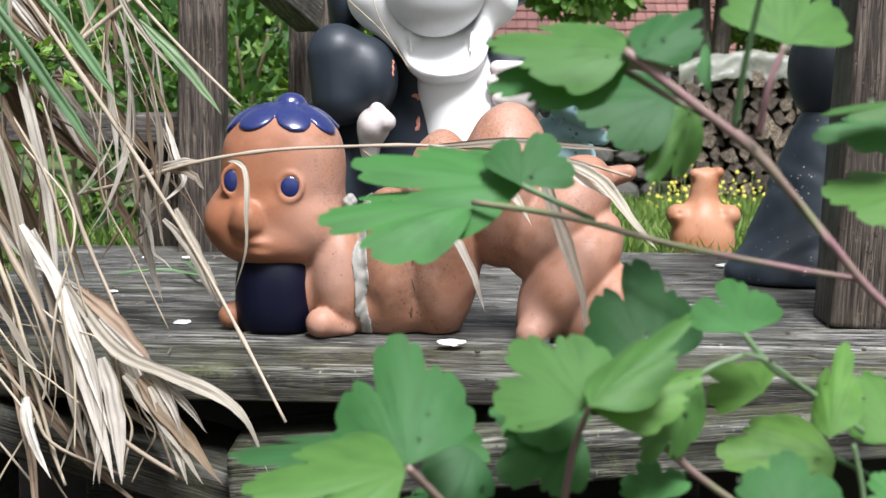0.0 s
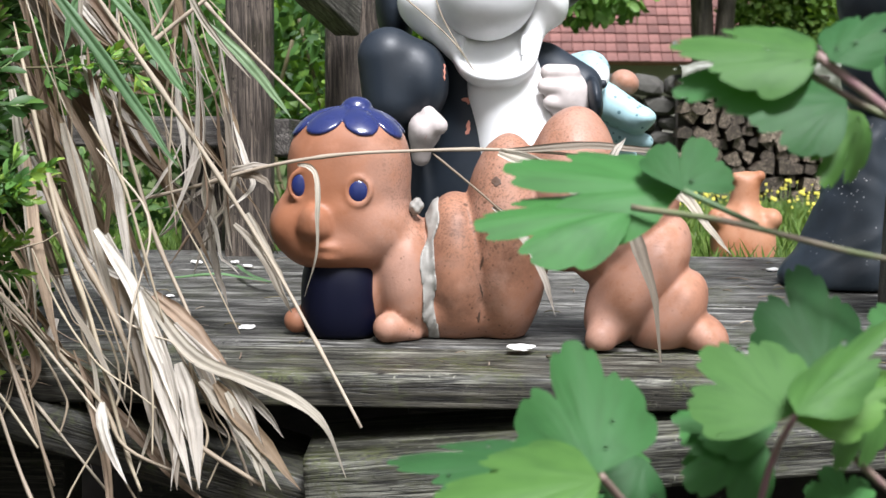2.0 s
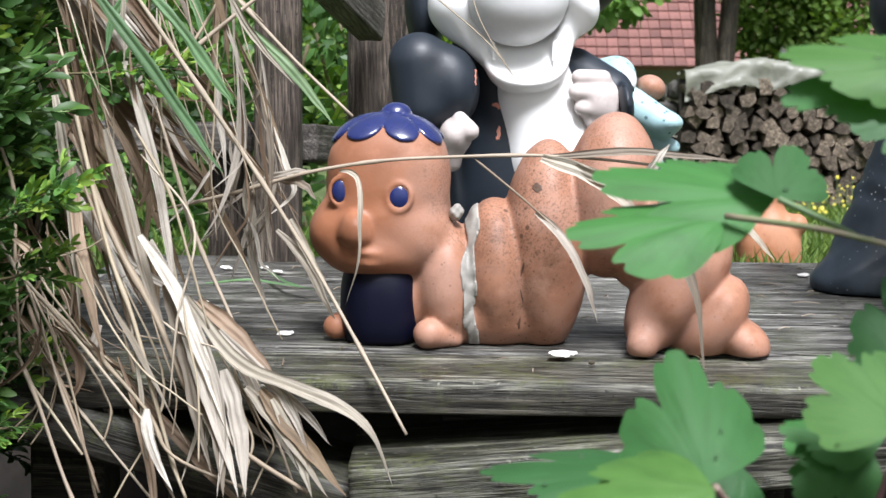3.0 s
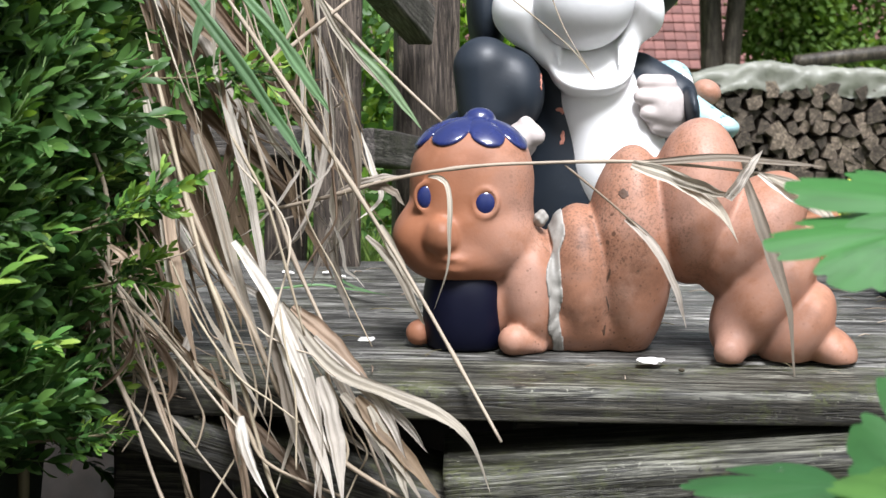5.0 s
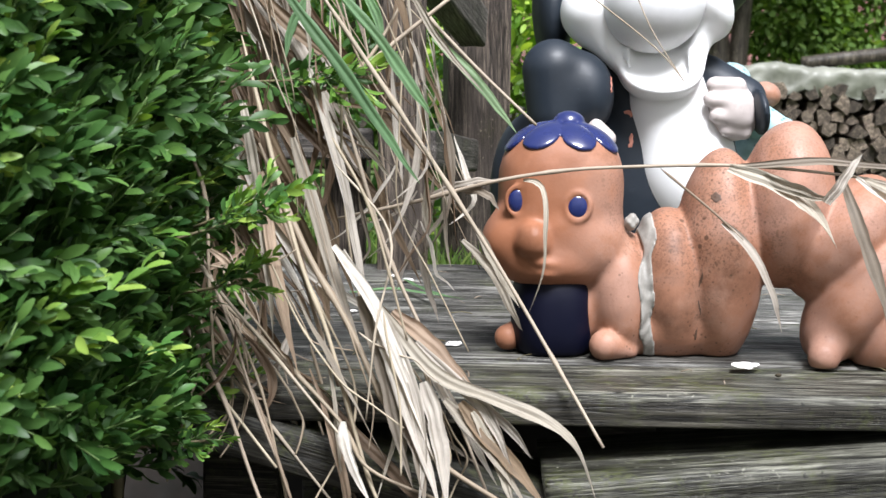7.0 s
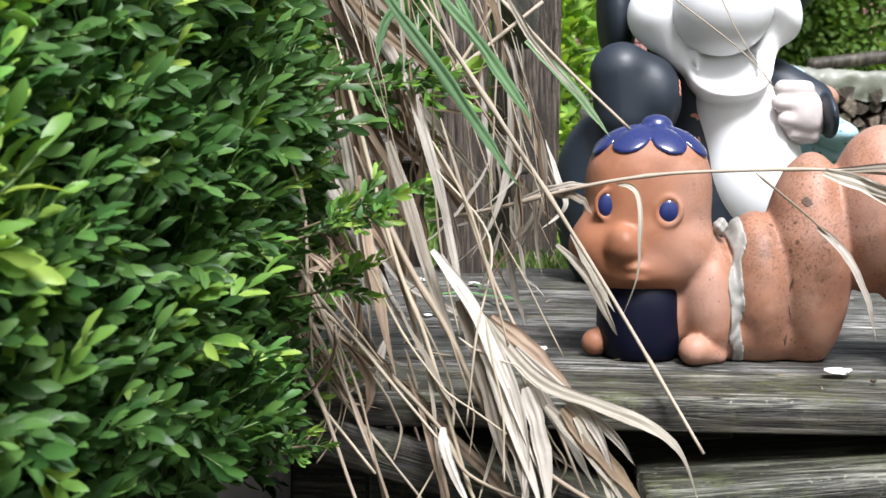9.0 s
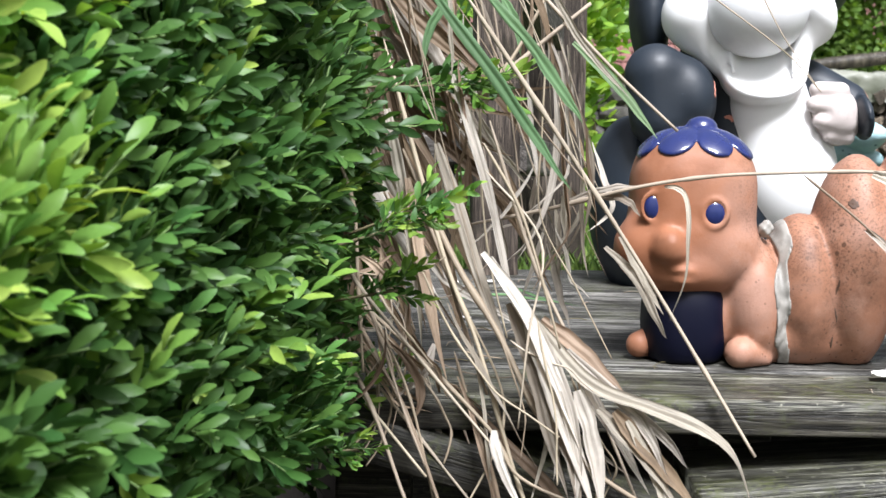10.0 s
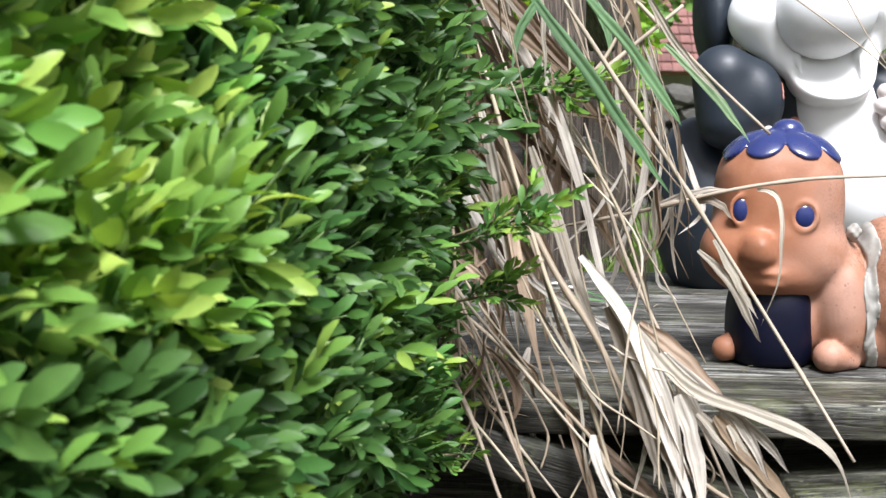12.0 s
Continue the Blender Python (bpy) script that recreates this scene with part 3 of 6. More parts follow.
post(-0.239, 1.50, -0.08, 0.52, 0.044, 0.044, 0, 4, "dark brown weathered wooden fence post behind dry grass", 1)
post(-0.166, 1.91, -0.06, 0.34, 0.075, 0.075, 0, 6, "grey-brown square wooden fence post carrying the rails", 2)
post(-0.299, 1.592, -0.10, 0.140, 0.042, 0.036, 0, 3, "short dark wooden post under the fence rail behind the grass", 7)
post(0.334, 1.14, 0.008, 0.60, 0.085, 0.06, 3.0, 0, "dark brown rough wooden post standing on the planks", 3)


def rail(a, b, w, h, label, seed):
    a, b = Vector(a), Vector(b)
    me = box_mesh("rail", (w, (b - a).length, h), RAIL, 0.004, (2, 24, 2), 0.002, seed, (45, 6, 45))
    ob = thing("fence_rail", label, "rail", group="rails of the old fence", data=me)
    d = (b - a).normalized()
    ob.matrix_world = Matrix.Translation((a + b) / 2) @ d.to_track_quat("Y", "Z").to_matrix().to_4x4()
    return ob


rail((-0.2435, 1.4954, 0.3416), (-0.1699, 1.8295, 0.2705), 0.03, 0.045, "grey weathered upper rail between two fence posts", 4)
rail((-0.2202, 1.5546, 0.1358), (-0.1759, 1.8384, 0.1228), 0.028, 0.038, "grey weathered lower rail between two fence posts", 5)
rail((-0.5139, 1.5413, 0.138), (-0.2697, 1.5524, 0.1402), 0.028, 0.030, "dark grey rail running behind the dry grass", 6)

# ---- the terracotta caterpillar ----
def caterpillar():
    seg = [
        ell((-0.0715, 1.086, 0.0470), (0.0259, 0.0400, 0.0475), (0, -4, 0)),
        ell((-0.0372, 1.087, 0.0553), (0.0272, 0.0416, 0.0533), (0, -3, 0)),
        ell((-0.0036, 1.086, 0.0741), (0.0310, 0.0416, 0.0749), (0, 1, 0)),
        ell((0.0410, 1.083, 0.1110), (0.0325, 0.0425, 0.0575), (0, 4, 0)),
        ell((0.0785, 1.076, 0.0895), (0.0290, 0.0400, 0.0493), (0, 36, 0)),
        ell((0.0865, 1.066, 0.0505), (0.0262, 0.0400, 0.0513), (0, 34, 0)),
        ell((0.1075, 1.060, 0.0280), (0.0212, 0.0354, 0.0345), (0, 34, 0)),
        ell((0.1295, 1.055, 0.0135), (0.0155, 0.0270, 0.0195), (0, -52, 0)),
    ]
    tail = rod((0.1070, 1.088, 0.1150), (0.1268, 1.084, 0.1205), 0.0081, 0.006)
    chest = ell((-0.1091, 1.0898, 0.037), (0.0351, 0.0337, 0.0338))
    low = ell((-0.0402, 1.0908, 0.0259), (0.047, 0.0353, 0.0243))
    foot = [
        rod((-0.0832, 1.0530, 0.0168), (-0.0670, 1.0620, 0.0125), 0.0105, 0.0072),
        rod((-0.1478, 1.0750, 0.0182), (-0.1310, 1.0900, 0.0215), 0.0088, 0.0110),
        rod((0.0595, 1.0360, 0.0140), (0.0650, 1.0520, 0.0220), 0.0108, 0.0130),
    ]
    crown = sup((-0.1126, 1.087, 0.1195), (0.0428, 0.0425, 0.0448), 2.5)
    head = melt(
        0.012,
        crown,
        sup((-0.1150, 1.086, 0.0835), (0.0462, 0.0415, 0.0290), 2.4),
        ell((-0.1485, 1.0725, 0.0845), (0.0172, 0.0205, 0.0172)),
        ell((-0.0935, 1.0700, 0.0805), (0.0225, 0.0215, 0.0205)),
        ell((-0.1208, 1.0670, 0.0675), (0.0270, 0.0215, 0.0115)),
    )

    def on_skin(field, at, deep=0.0):
        """The point at, moved along y on to the surface or below it."""
        ys = np.linspace(1.00, 1.09, 361)
        q = np.stack([np.full(361, at[0]), ys, np.full(361, at[2])], -1).astype(np.float32)
        return Vector((at[0], float(ys[np.argmax(field(q) < 0)]) + deep, at[2]))

    face = melt(
        0.004,
        head,
        ell(on_skin(head, (-0.1322, 1.03, 0.0885), 0.0035), (0.0112, 0.0145, 0.0118)),
        ell(on_skin(head, (-0.1322, 1.03, 0.0835), 0.0030), (0.0122, 0.0125, 0.0085)),
        ell(on_skin(head, (-0.1245, 1.03, 0.0718), 0.003), (0.0095, 0.0065, 0.0034), (0, 8, 0)),
        ell(on_skin(head, (-0.1232, 1.03, 0.0652), 0.0035), (0.0070, 0.0065, 0.0034), (0, 4, 0)),
    )

    def rim(c, rx, rz, r):
        """An oval ring."""
        def field(p):
            dx, dy, dz = p[..., 0] - c[0], p[..., 1] - c[1], p[..., 2] - c[2]
            k = np.sqrt((dx / rx) ** 2 + (dz / rz) ** 2)
            return np.sqrt(((k - 1) * (rx + rz) / 2) ** 2 + (dy) ** 2) - r
        return field

    eyes = [(on_skin(head, (-0.1428, 1.045, 0.1128)), 0.0066, 0.0083), (on_skin(head, (-0.1037, 1.04, 0.1097)), 0.0069, 0.0081)]
    sockets = [rim(c + Vector((0, 0.0001, 0)), rx * 1.18, rz * 1.15, 0.0017) for c, rx, rz in eyes]
    trunk = melt(0.004, melt(0.005, melt(0.003, *seg[:3]), low), melt(0.004, *seg[3:]), tail)
    clay = melt(0.004, melt(0.0022, melt(0.009, melt(0.008, trunk, chest), foot[2]), *foot[:2]), melt(0.0016, face, *sockets))
    # shallow dents and the slight waviness of hand-pressed clay
    whole = lambda p: clay(p) + 0.00035 * np.sin(p[..., 0] * 170 + 2 * np.sin(p[..., 2] * 90)) * np.sin(p[..., 2] * 150 + 1.7) * np.sin(p[..., 1] * 140)
    # a round dark stain on the hump
    spot = on_skin(whole, (-0.0113, 1.0555, 0.1168))
    patch = ell(spot, (0.0036, 0.008, 0.0034))
    stained = lambda p: np.maximum(whole(p) - 0.0003, patch(p) + 0.0007 * np.sin(p[..., 0] * 1500) * np.sin(p[..., 2] * 1300))
    resting = lambda p: np.maximum(whole(p), deck_z(p[..., 1]) + 0.0004 - p[..., 2])
    pile = Pile()
    lo, hi = (-0.185, 1.015, -0.006), (0.160, 1.15, 0.180)
    pile.add(*body(resting, lo, hi, 0.0017), 0)
    # the glazed cap: eight pillowy petals that meet in grooves, round a button
    mid = Vector((-0.1110, 1.0865, 0.1488))

    def cap(p):
        a = np.arctan2(p[..., 1] - mid[1], p[..., 0] - mid[0])
        petal_at = np.abs(np.sin(4 * (a + 1.71)))
        edge = mid[2] + 0.0068 - 0.0098 * petal_at**0.55 + 0.0016 * np.sin(3 * a + 0.6)
        shell = crown(p) - 0.0004 - 0.0019 * petal_at**0.45
        d = np.maximum(shell, edge - p[..., 2])
        return d + 0.0007 * np.exp(-(((shell - (edge - p[..., 2])) / 0.0016) ** 2))

    button = ell((-0.1078, 1.087, 0.1655), (0.0108, 0.0108, 0.0076))
    pile.add(*body(melt(0.002, cap, button), mid - Vector((0.055, 0.055, 0.02)), mid + Vector((0.055, 0.055, 0.035)), 0.0011), 1)
    for c, rx, rz in eyes:
        pile.add(*body(ell(c + Vector((0, 0.0006, 0)), (rx, 0.0030, rz)), c - Vector((0.012, 0.012, 0.014)), c + Vector((0.012, 0.012, 0.014)), 0.0008), 1)
    pile.add(*body(stained, spot - Vector((0.008, 0.012, 0.008)), spot + Vector((0.008, 0.012, 0.008)), 0.0006), 4)
    # a dark mossy line in the groove between two segments
    seam = lambda p: np.maximum(np.maximum(whole(p) - 0.00025, np.abs(p[..., 0] + 0.0207 - 0.0012 * np.sin(p[..., 2] * 210)) - 0.0004 - 0.0006 * np.sin(p[..., 2] * 330)), np.abs(p[..., 2] - 0.050) - 0.030)
    pile.add(*body(seam, (-0.027, 1.03, 0.015), (-0.014, 1.07, 0.077), 0.0006), 4)
    # the dark bib on the chest
    bib = sup((-0.1165, 1.086, 0.0345), (0.0288, 0.0366, 0.0405), 2.6)
    pile.add(*body(lambda p: np.maximum(bib(p), deck_z(p[..., 1]) + 0.0008 - p[..., 2]), (-0.16, 1.03, -0.002), (-0.07, 1.15, 0.09), 0.002), 2)

    # a dab of it beside the neck
    dab = ell((-0.0655, 1.070, 0.0985), (0.0050, 0.0060, 0.0062), (0, 20, 0))
    pile.add(*body(lambda p: dab(p) + 0.0007 * np.sin(p[..., 0] * 900) * np.sin(p[..., 2] * 800 + 1), (-0.076, 1.055, 0.088), (-0.056, 1.085, 0.110), 0.0009), 3)

    # filler smeared over the mended break
    def strip(p):
        z = p[..., 2]
        w = 0.0041 + 0.0016 * np.exp(-(((z - 0.056) / 0.008) ** 2)) + 0.0012 * np.exp(-(((z - 0.098) / 0.010) ** 2)) - 0.0012 * np.exp(-(((z - 0.078) / 0.008) ** 2)) + 0.0005 * np.sin(z * 290 + 1)
        x = -0.0553 - 0.0012 * np.cos((z - 0.055) * 60) + 0.0008 * np.sin(z * 170) + 0.0012 * (z < 0.02)
        return np.abs(p[..., 0] - x) - w

    def swollen(p):
        return trunk(p) - 0.0015 - 0.0006 * np.sin(p[..., 2] * 260 + 2 * np.sin(p[..., 0] * 300)) * np.sin(p[..., 0] * 520 + 3 * np.sin(p[..., 2] * 120))

    pile.add(*body(lambda p: np.maximum(np.maximum(swollen(p), strip(p)), deck_z(p[..., 1]) + 0.0008 - p[..., 2]), (-0.075, 1.03, 0.0), (-0.035, 1.15, 0.112), 0.0012), 3)
    me = pile.mesh("caterpillar_figure", [CLAY, GLAZE, NAVY, MORTAR, CLAY_DARK])
    thing("caterpillar_figure", "terracotta caterpillar figure with glazed blue cap and grey mended crack", "garden figure", data=me)


caterpillar()


# ---- the black and white figure behind it ----
def black_white_figure():
    pile = Pile()
    black = melt(
        0.012,
        ell((-0.0031, 1.4620, 0.1054), (0.0788, 0.0520, 0.1235)),
        ell((-0.1080, 1.4550, 0.0886), (0.0460, 0.0600, 0.0863), (0, -6, 0)),
        rod((0.0390, 1.4450, 0.2047), (0.0711, 1.4250, 0.1869), 0.0229, 0.0205),
        ell((-0.0998, 1.4750, 0.2637), (0.0180, 0.0400, 0.0504), (0, -4, 0)),
        ell((-0.0039, 1.5000, 0.3166), (0.0998, 0.0670, 0.0755)),
        ell((-0.0350, 1.4600, 0.2150), (0.0400, 0.0350, 0.0500)),
    )
    arm = melt(
        0.016,
        rod((-0.1014, 1.3970, 0.2097), (-0.0983, 1.3950, 0.1720), 0.0276, 0.0258),
        ell((-0.0695, 1.4020, 0.1900), (0.0220, 0.0320, 0.0345), (0, -4, 0)),
    )
    cuff = ell((0.0833, 1.4120, 0.1759), (0.0071, 0.0340, 0.0213), (0, -8, 0))
    pile.add(*body(melt(0.003, black, arm, cuff), (-0.20, 1.31, 0.012), (0.14, 1.59, 0.34), 0.0030), 0)
    white = melt(
        0.012,
        ell((0.0212, 1.4360, 0.1276), (0.0473, 0.0430, 0.0669), (0, -10, 0)),
        ell((0.0060, 1.4340, 0.1785), (0.0375, 0.0360, 0.0565), (0, -8, 0)),
    )
    # cheeks, and the broad lip that hangs from them like a scoop
    cheeks = melt(
        0.016,
        ell((-0.0665, 1.4200, 0.2660), (0.0276, 0.0340, 0.0316), (0, 30, 0)),
        ell((0.0402, 1.4200, 0.2703), (0.0173, 0.0320, 0.0296), (0, -20, 0)),
        rod((-0.0600, 1.4150, 0.2420), (-0.0440, 1.4100, 0.2230), 0.0150, 0.0120),
        rod((0.0335, 1.4150, 0.2450), (0.0240, 1.4100, 0.2270), 0.0100, 0.0090),
    )
    scoop = sup((-0.0065, 1.4080, 0.2290), (0.0400, 0.0420, 0.0447), 2.5)
    # the lit upper face of the lip slopes back under the nose, and is slightly hollow
    slope = lambda p: (-0.72 * (p[..., 1] - 1.3760) + 0.69 * (p[..., 2] - 0.1960)) + 0.0050 - 3.2 * (p[..., 0] + 0.0065) ** 2
    hollow = minus(scoop, lambda p: -slope(p), 0.005)
    teeth = [rod((x, 1.4000, 0.2290), (x * 0.94 - 0.0006, 1.3880, 0.2130), 0.0032, 0.0016) for x in (-0.0370, 0.0190)]
    cheeks = melt(0.004, melt(0.008, cheeks, hollow), *teeth)
    nose = ell((-0.0154, 1.4000, 0.2721), (0.0463, 0.0480, 0.0463))
    pile.add(*body(melt(0.003, white, cheeks), (-0.12, 1.34, 0.05), (0.11, 1.49, 0.34), 0.0022), 1)
    pile.add(*body(nose, (-0.10, 1.33, 0.18), (0.09, 1.46, 0.34), 0.0026), 2)
    glove = melt(
        0.004,
        ell((-0.0681, 1.3850, 0.1467), (0.0149, 0.0220, 0.0169)),
        rod((-0.0647, 1.3740, 0.1616), (-0.0559, 1.3710, 0.1505), 0.0064, 0.0084),
        rod((-0.0707, 1.3800, 0.1379), (-0.0711, 1.3840, 0.1229), 0.0109, 0.0085),
    )
    pile.add(*body(glove, (-0.13, 1.33, 0.07), (0.03, 1.43, 0.20), 0.0024), 3)
    fist = melt(
        0.003,
        ell((0.0599, 1.4200, 0.1767), (0.0235, 0.0300, 0.0276), (0, -18, 0)),
        rod((0.0414, 1.4020, 0.1987), (0.0618, 1.4040, 0.1980), 0.0076, 0.0081),
        rod((0.0382, 1.3980, 0.1857), (0.0645, 1.4000, 0.1841), 0.0070, 0.0080),
        rod((0.0436, 1.3980, 0.1719), (0.0672, 1.4020, 0.1692), 0.0070, 0.0076),
        rod((0.0525, 1.4020, 0.1590), (0.0692, 1.4060, 0.1572), 0.0060, 0.0066),
    )
    pile.add(*body(fist, (0.0, 1.33, 0.10), (0.14, 1.48, 0.25), 0.0018), 3)
    # bare patches where the paint has gone
    dark = melt(0.003, black, arm, cuff)
    for x, z, rx, rz in ((-0.0325, 0.1740, 0.0032, 0.0022), (-0.0300, 0.1725, 0.0017, 0.0030), (-0.0295, 0.1490, 0.0020, 0.0062), (-0.0310, 0.1440, 0.0014, 0.0026), (-0.0512, 0.1980, 0.0008, 0.0085)):
        ys = np.linspace(1.33, 1.50, 341)
        q = np.stack([np.full(341, x), ys, np.full(341, z)], -1).astype(np.float32)
        c = Vector((x, float(ys[np.argmax(dark(q) < 0)]), z))
        flake = ell(c, (rx, 0.012, rz))
        skin = lambda p: np.maximum(dark(p) - 0.0006, flake(p) + 0.0007 * np.sin(p[..., 2] * 1100 + 2 * np.sin(p[..., 0] * 900)) * np.sin(p[..., 0] * 1300 + 1))
        pile.add(*body(skin, c - Vector((0.009, 0.015, 0.018)), c + Vector((0.009, 0.015, 0.018)), 0.0008), 4)
    me = pile.mesh("cartoon_figure", [BLACK, WHITE, MUZZLE, GLOVE, CHIP])
    thing("cartoon_figure", "black and white painted figure with chips, behind the caterpillar", "garden figure", data=me)


black_white_figure()


# ---- the pale blue figure ----
def blue_figure():
    pile = Pile()
    blue = melt(
        0.007,
        ell((0.0972, 1.6500, 0.2066), (0.0215, 0.0360, 0.0215)),
        ell((0.0835, 1.6650, 0.2080), (0.0205, 0.0360, 0.0169)),
        rod((0.1146, 1.6400, 0.1742), (0.1463, 1.6300, 0.1570), 0.0202, 0.0154),
        ell((0.1519, 1.6280, 0.1588), (0.0142, 0.0180, 0.0088)),
        rod((0.1223, 1.6500, 0.1417), (0.1569, 1.6400, 0.1334), 0.0108, 0.0083),
        rod((0.1165, 1.6800, 0.1291), (0.1374, 1.6850, 0.0315), 0.0317, 0.0403),
    )
    pile.add(*body(blue, (0.03, 1.57, -0.025), (0.24, 1.78, 0.25), 0.0028), 0)
    eye = ell((0.1052, 1.6140, 0.1988), (0.0099, 0.0140, 0.0152), (0, 12, 0))
    pile.add(*body(eye, (0.07, 1.58, 0.14), (0.16, 1.66, 0.25), 0.0016), 1)
    pupil = ell((0.1074, 1.6000, 0.1923), (0.0046, 0.0040, 0.0046))
    pile.add(*body(pupil, (0.08, 1.58, 0.14), (0.15, 1.64, 0.24), 0.001), 2)
    knob = ell((0.1348, 1.6500, 0.1952), (0.0155, 0.0180, 0.0132), (0, 25, 0))
    pile.add(*body(knob, (0.09, 1.60, 0.14), (0.19, 1.70, 0.24), 0.002), 3)
    me = pile.mesh("blue_figure", [FROG, WHITE, BLACK, CLAY])
    thing("blue_figure", "pale blue painted figure with white eye and broad snout", "garden figure", data=me)


blue_figure()


# ---- the small terracotta figure ----
def small_clay():
    clay = melt(
        0.009,
        sup((0.2790, 1.7350, 0.0150), (0.0358, 0.0330, 0.0360), 2.7),
        ell((0.2787, 1.7350, 0.0420), (0.0280, 0.0270, 0.0235)),
        rod((0.2784, 1.7350, 0.0541), (0.2806, 1.7350, 0.0850), 0.0172, 0.0150),
        ell((0.2490, 1.7260, 0.0480), (0.0120, 0.0150, 0.0118), (0, -28, 0)),
        ell((0.3080, 1.7260, 0.0480), (0.0120, 0.0150, 0.0118), (0, 28, 0)),
    )
    # the two blunt points at its top
    clay = melt(0.004, clay, rod((0.2690, 1.7300, 0.0930), (0.2794, 1.7350, 0.0880), 0.0066, 0.0110), rod((0.2945, 1.7300, 0.0950), (0.2844, 1.7350, 0.0880), 0.0066, 0.0110))
    # pressed scallops on its sides
    for x, z in ((-1, 0), (-1, 1), (1, 0), (1, 1)):
        c = (0.2740 + 0.0235 * x, 1.711, 0.0511 + 0.007 * z)
        clay = minus(clay, ell(c, (0.0045, 0.004, 0.0028)), 0.002)
    pile = Pile()
    pile.add(*body(clay, (0.20, 1.68, -0.045), (0.36, 1.79, 0.13), 0.0022), 0)
    thing("small_clay_figure", "small orange terracotta figure standing in the grass", "garden figure", data=pile.mesh("small_clay_figure", [CLAY_POT]))


small_clay()


# ---- the dark robed figure ----
def robed_figure():
    pile = Pile()

    def lumps(p):
        return 0.0022 * np.sin(p[..., 0] * 130 + 3 * np.sin(p[..., 2] * 60)) * np.sin(p[..., 2] * 95 + 1.3) * np.sin(p[..., 1] * 110)

    skirt = melt(0.012, rod((0.300, 1.345, 0.030), (0.318, 1.352, 0.150), 0.050, 0.021), ell((0.300, 1.342, 0.026), (0.062, 0.046, 0.026)))
    pile.add(*body(lambda p: np.maximum(skirt(p) + lumps(p), deck_z(1.34) - p[..., 2]), (0.22, 1.28, 0.0), (0.39, 1.42, 0.18), 0.0025), 0)
    top = melt(0.010, ell((0.320, 1.352, 0.200), (0.030, 0.032, 0.045)), ell((0.320, 1.352, 0.262), (0.036, 0.034, 0.04)))
    pile.add(*body(top, (0.26, 1.30, 0.14), (0.38, 1.40, 0.31), 0.0028), 1)
    thing("robed_figure", "dark slate-blue figure in a flared robe with worn specks", "garden figure", data=pile.mesh("robed_figure", [SLATE, BLACK]))


robed_figure()

# ---- woodpile, tarp, house roof and trees behind ----
def log_mesh(seed, r):
    """A split log, its cut end towards -y."""
    rnd = random.Random(seed)
    kind = rnd.random()
    n = 9
    if kind < 0.15:
        prof = [(r * 0.85 * math.cos(a), r * 0.85 * math.sin(a)) for a in [2 * math.pi * k / n for k in range(n)]][::-1]
    elif kind < 0.45:
        prof = [(-r * 0.9, -r * 0.5), (-r * 0.75, r * 0.5), (r * 0.1, r * 0.85), (r * 0.85, r * 0.45), (r * 0.8, -r * 0.6)]
    else:
        spread = math.radians(rnd.uniform(60, 100))
        prof = [(0, -r * 0.8)] + [(1.75 * r * math.sin(a), 1.75 * r * math.cos(a) - r * 0.8) for a in [spread * (k / 5 - 0.5) for k in range(6)]]
    prof = [(x * rnd.uniform(0.88, 1.1), z * rnd.uniform(0.88, 1.1)) for x, z in prof]
    n = len(prof)
    verts = [(x, y, z) for y in (-0.16, 0.16) for x, z in prof] + [(x * 0.985, -0.163, z * 0.985) for x, z in prof]
    faces = [(k, (k + 1) % n, n + (k + 1) % n, n + k) for k in range(n)]
    faces += [(2 * n + k, 2 * n + (k + 1) % n, (k + 1) % n, k) for k in range(n)] + [tuple(range(2 * n, 3 * n))[::-1]]
    return mesh_of("log", verts, faces, LOG, smooth=False)


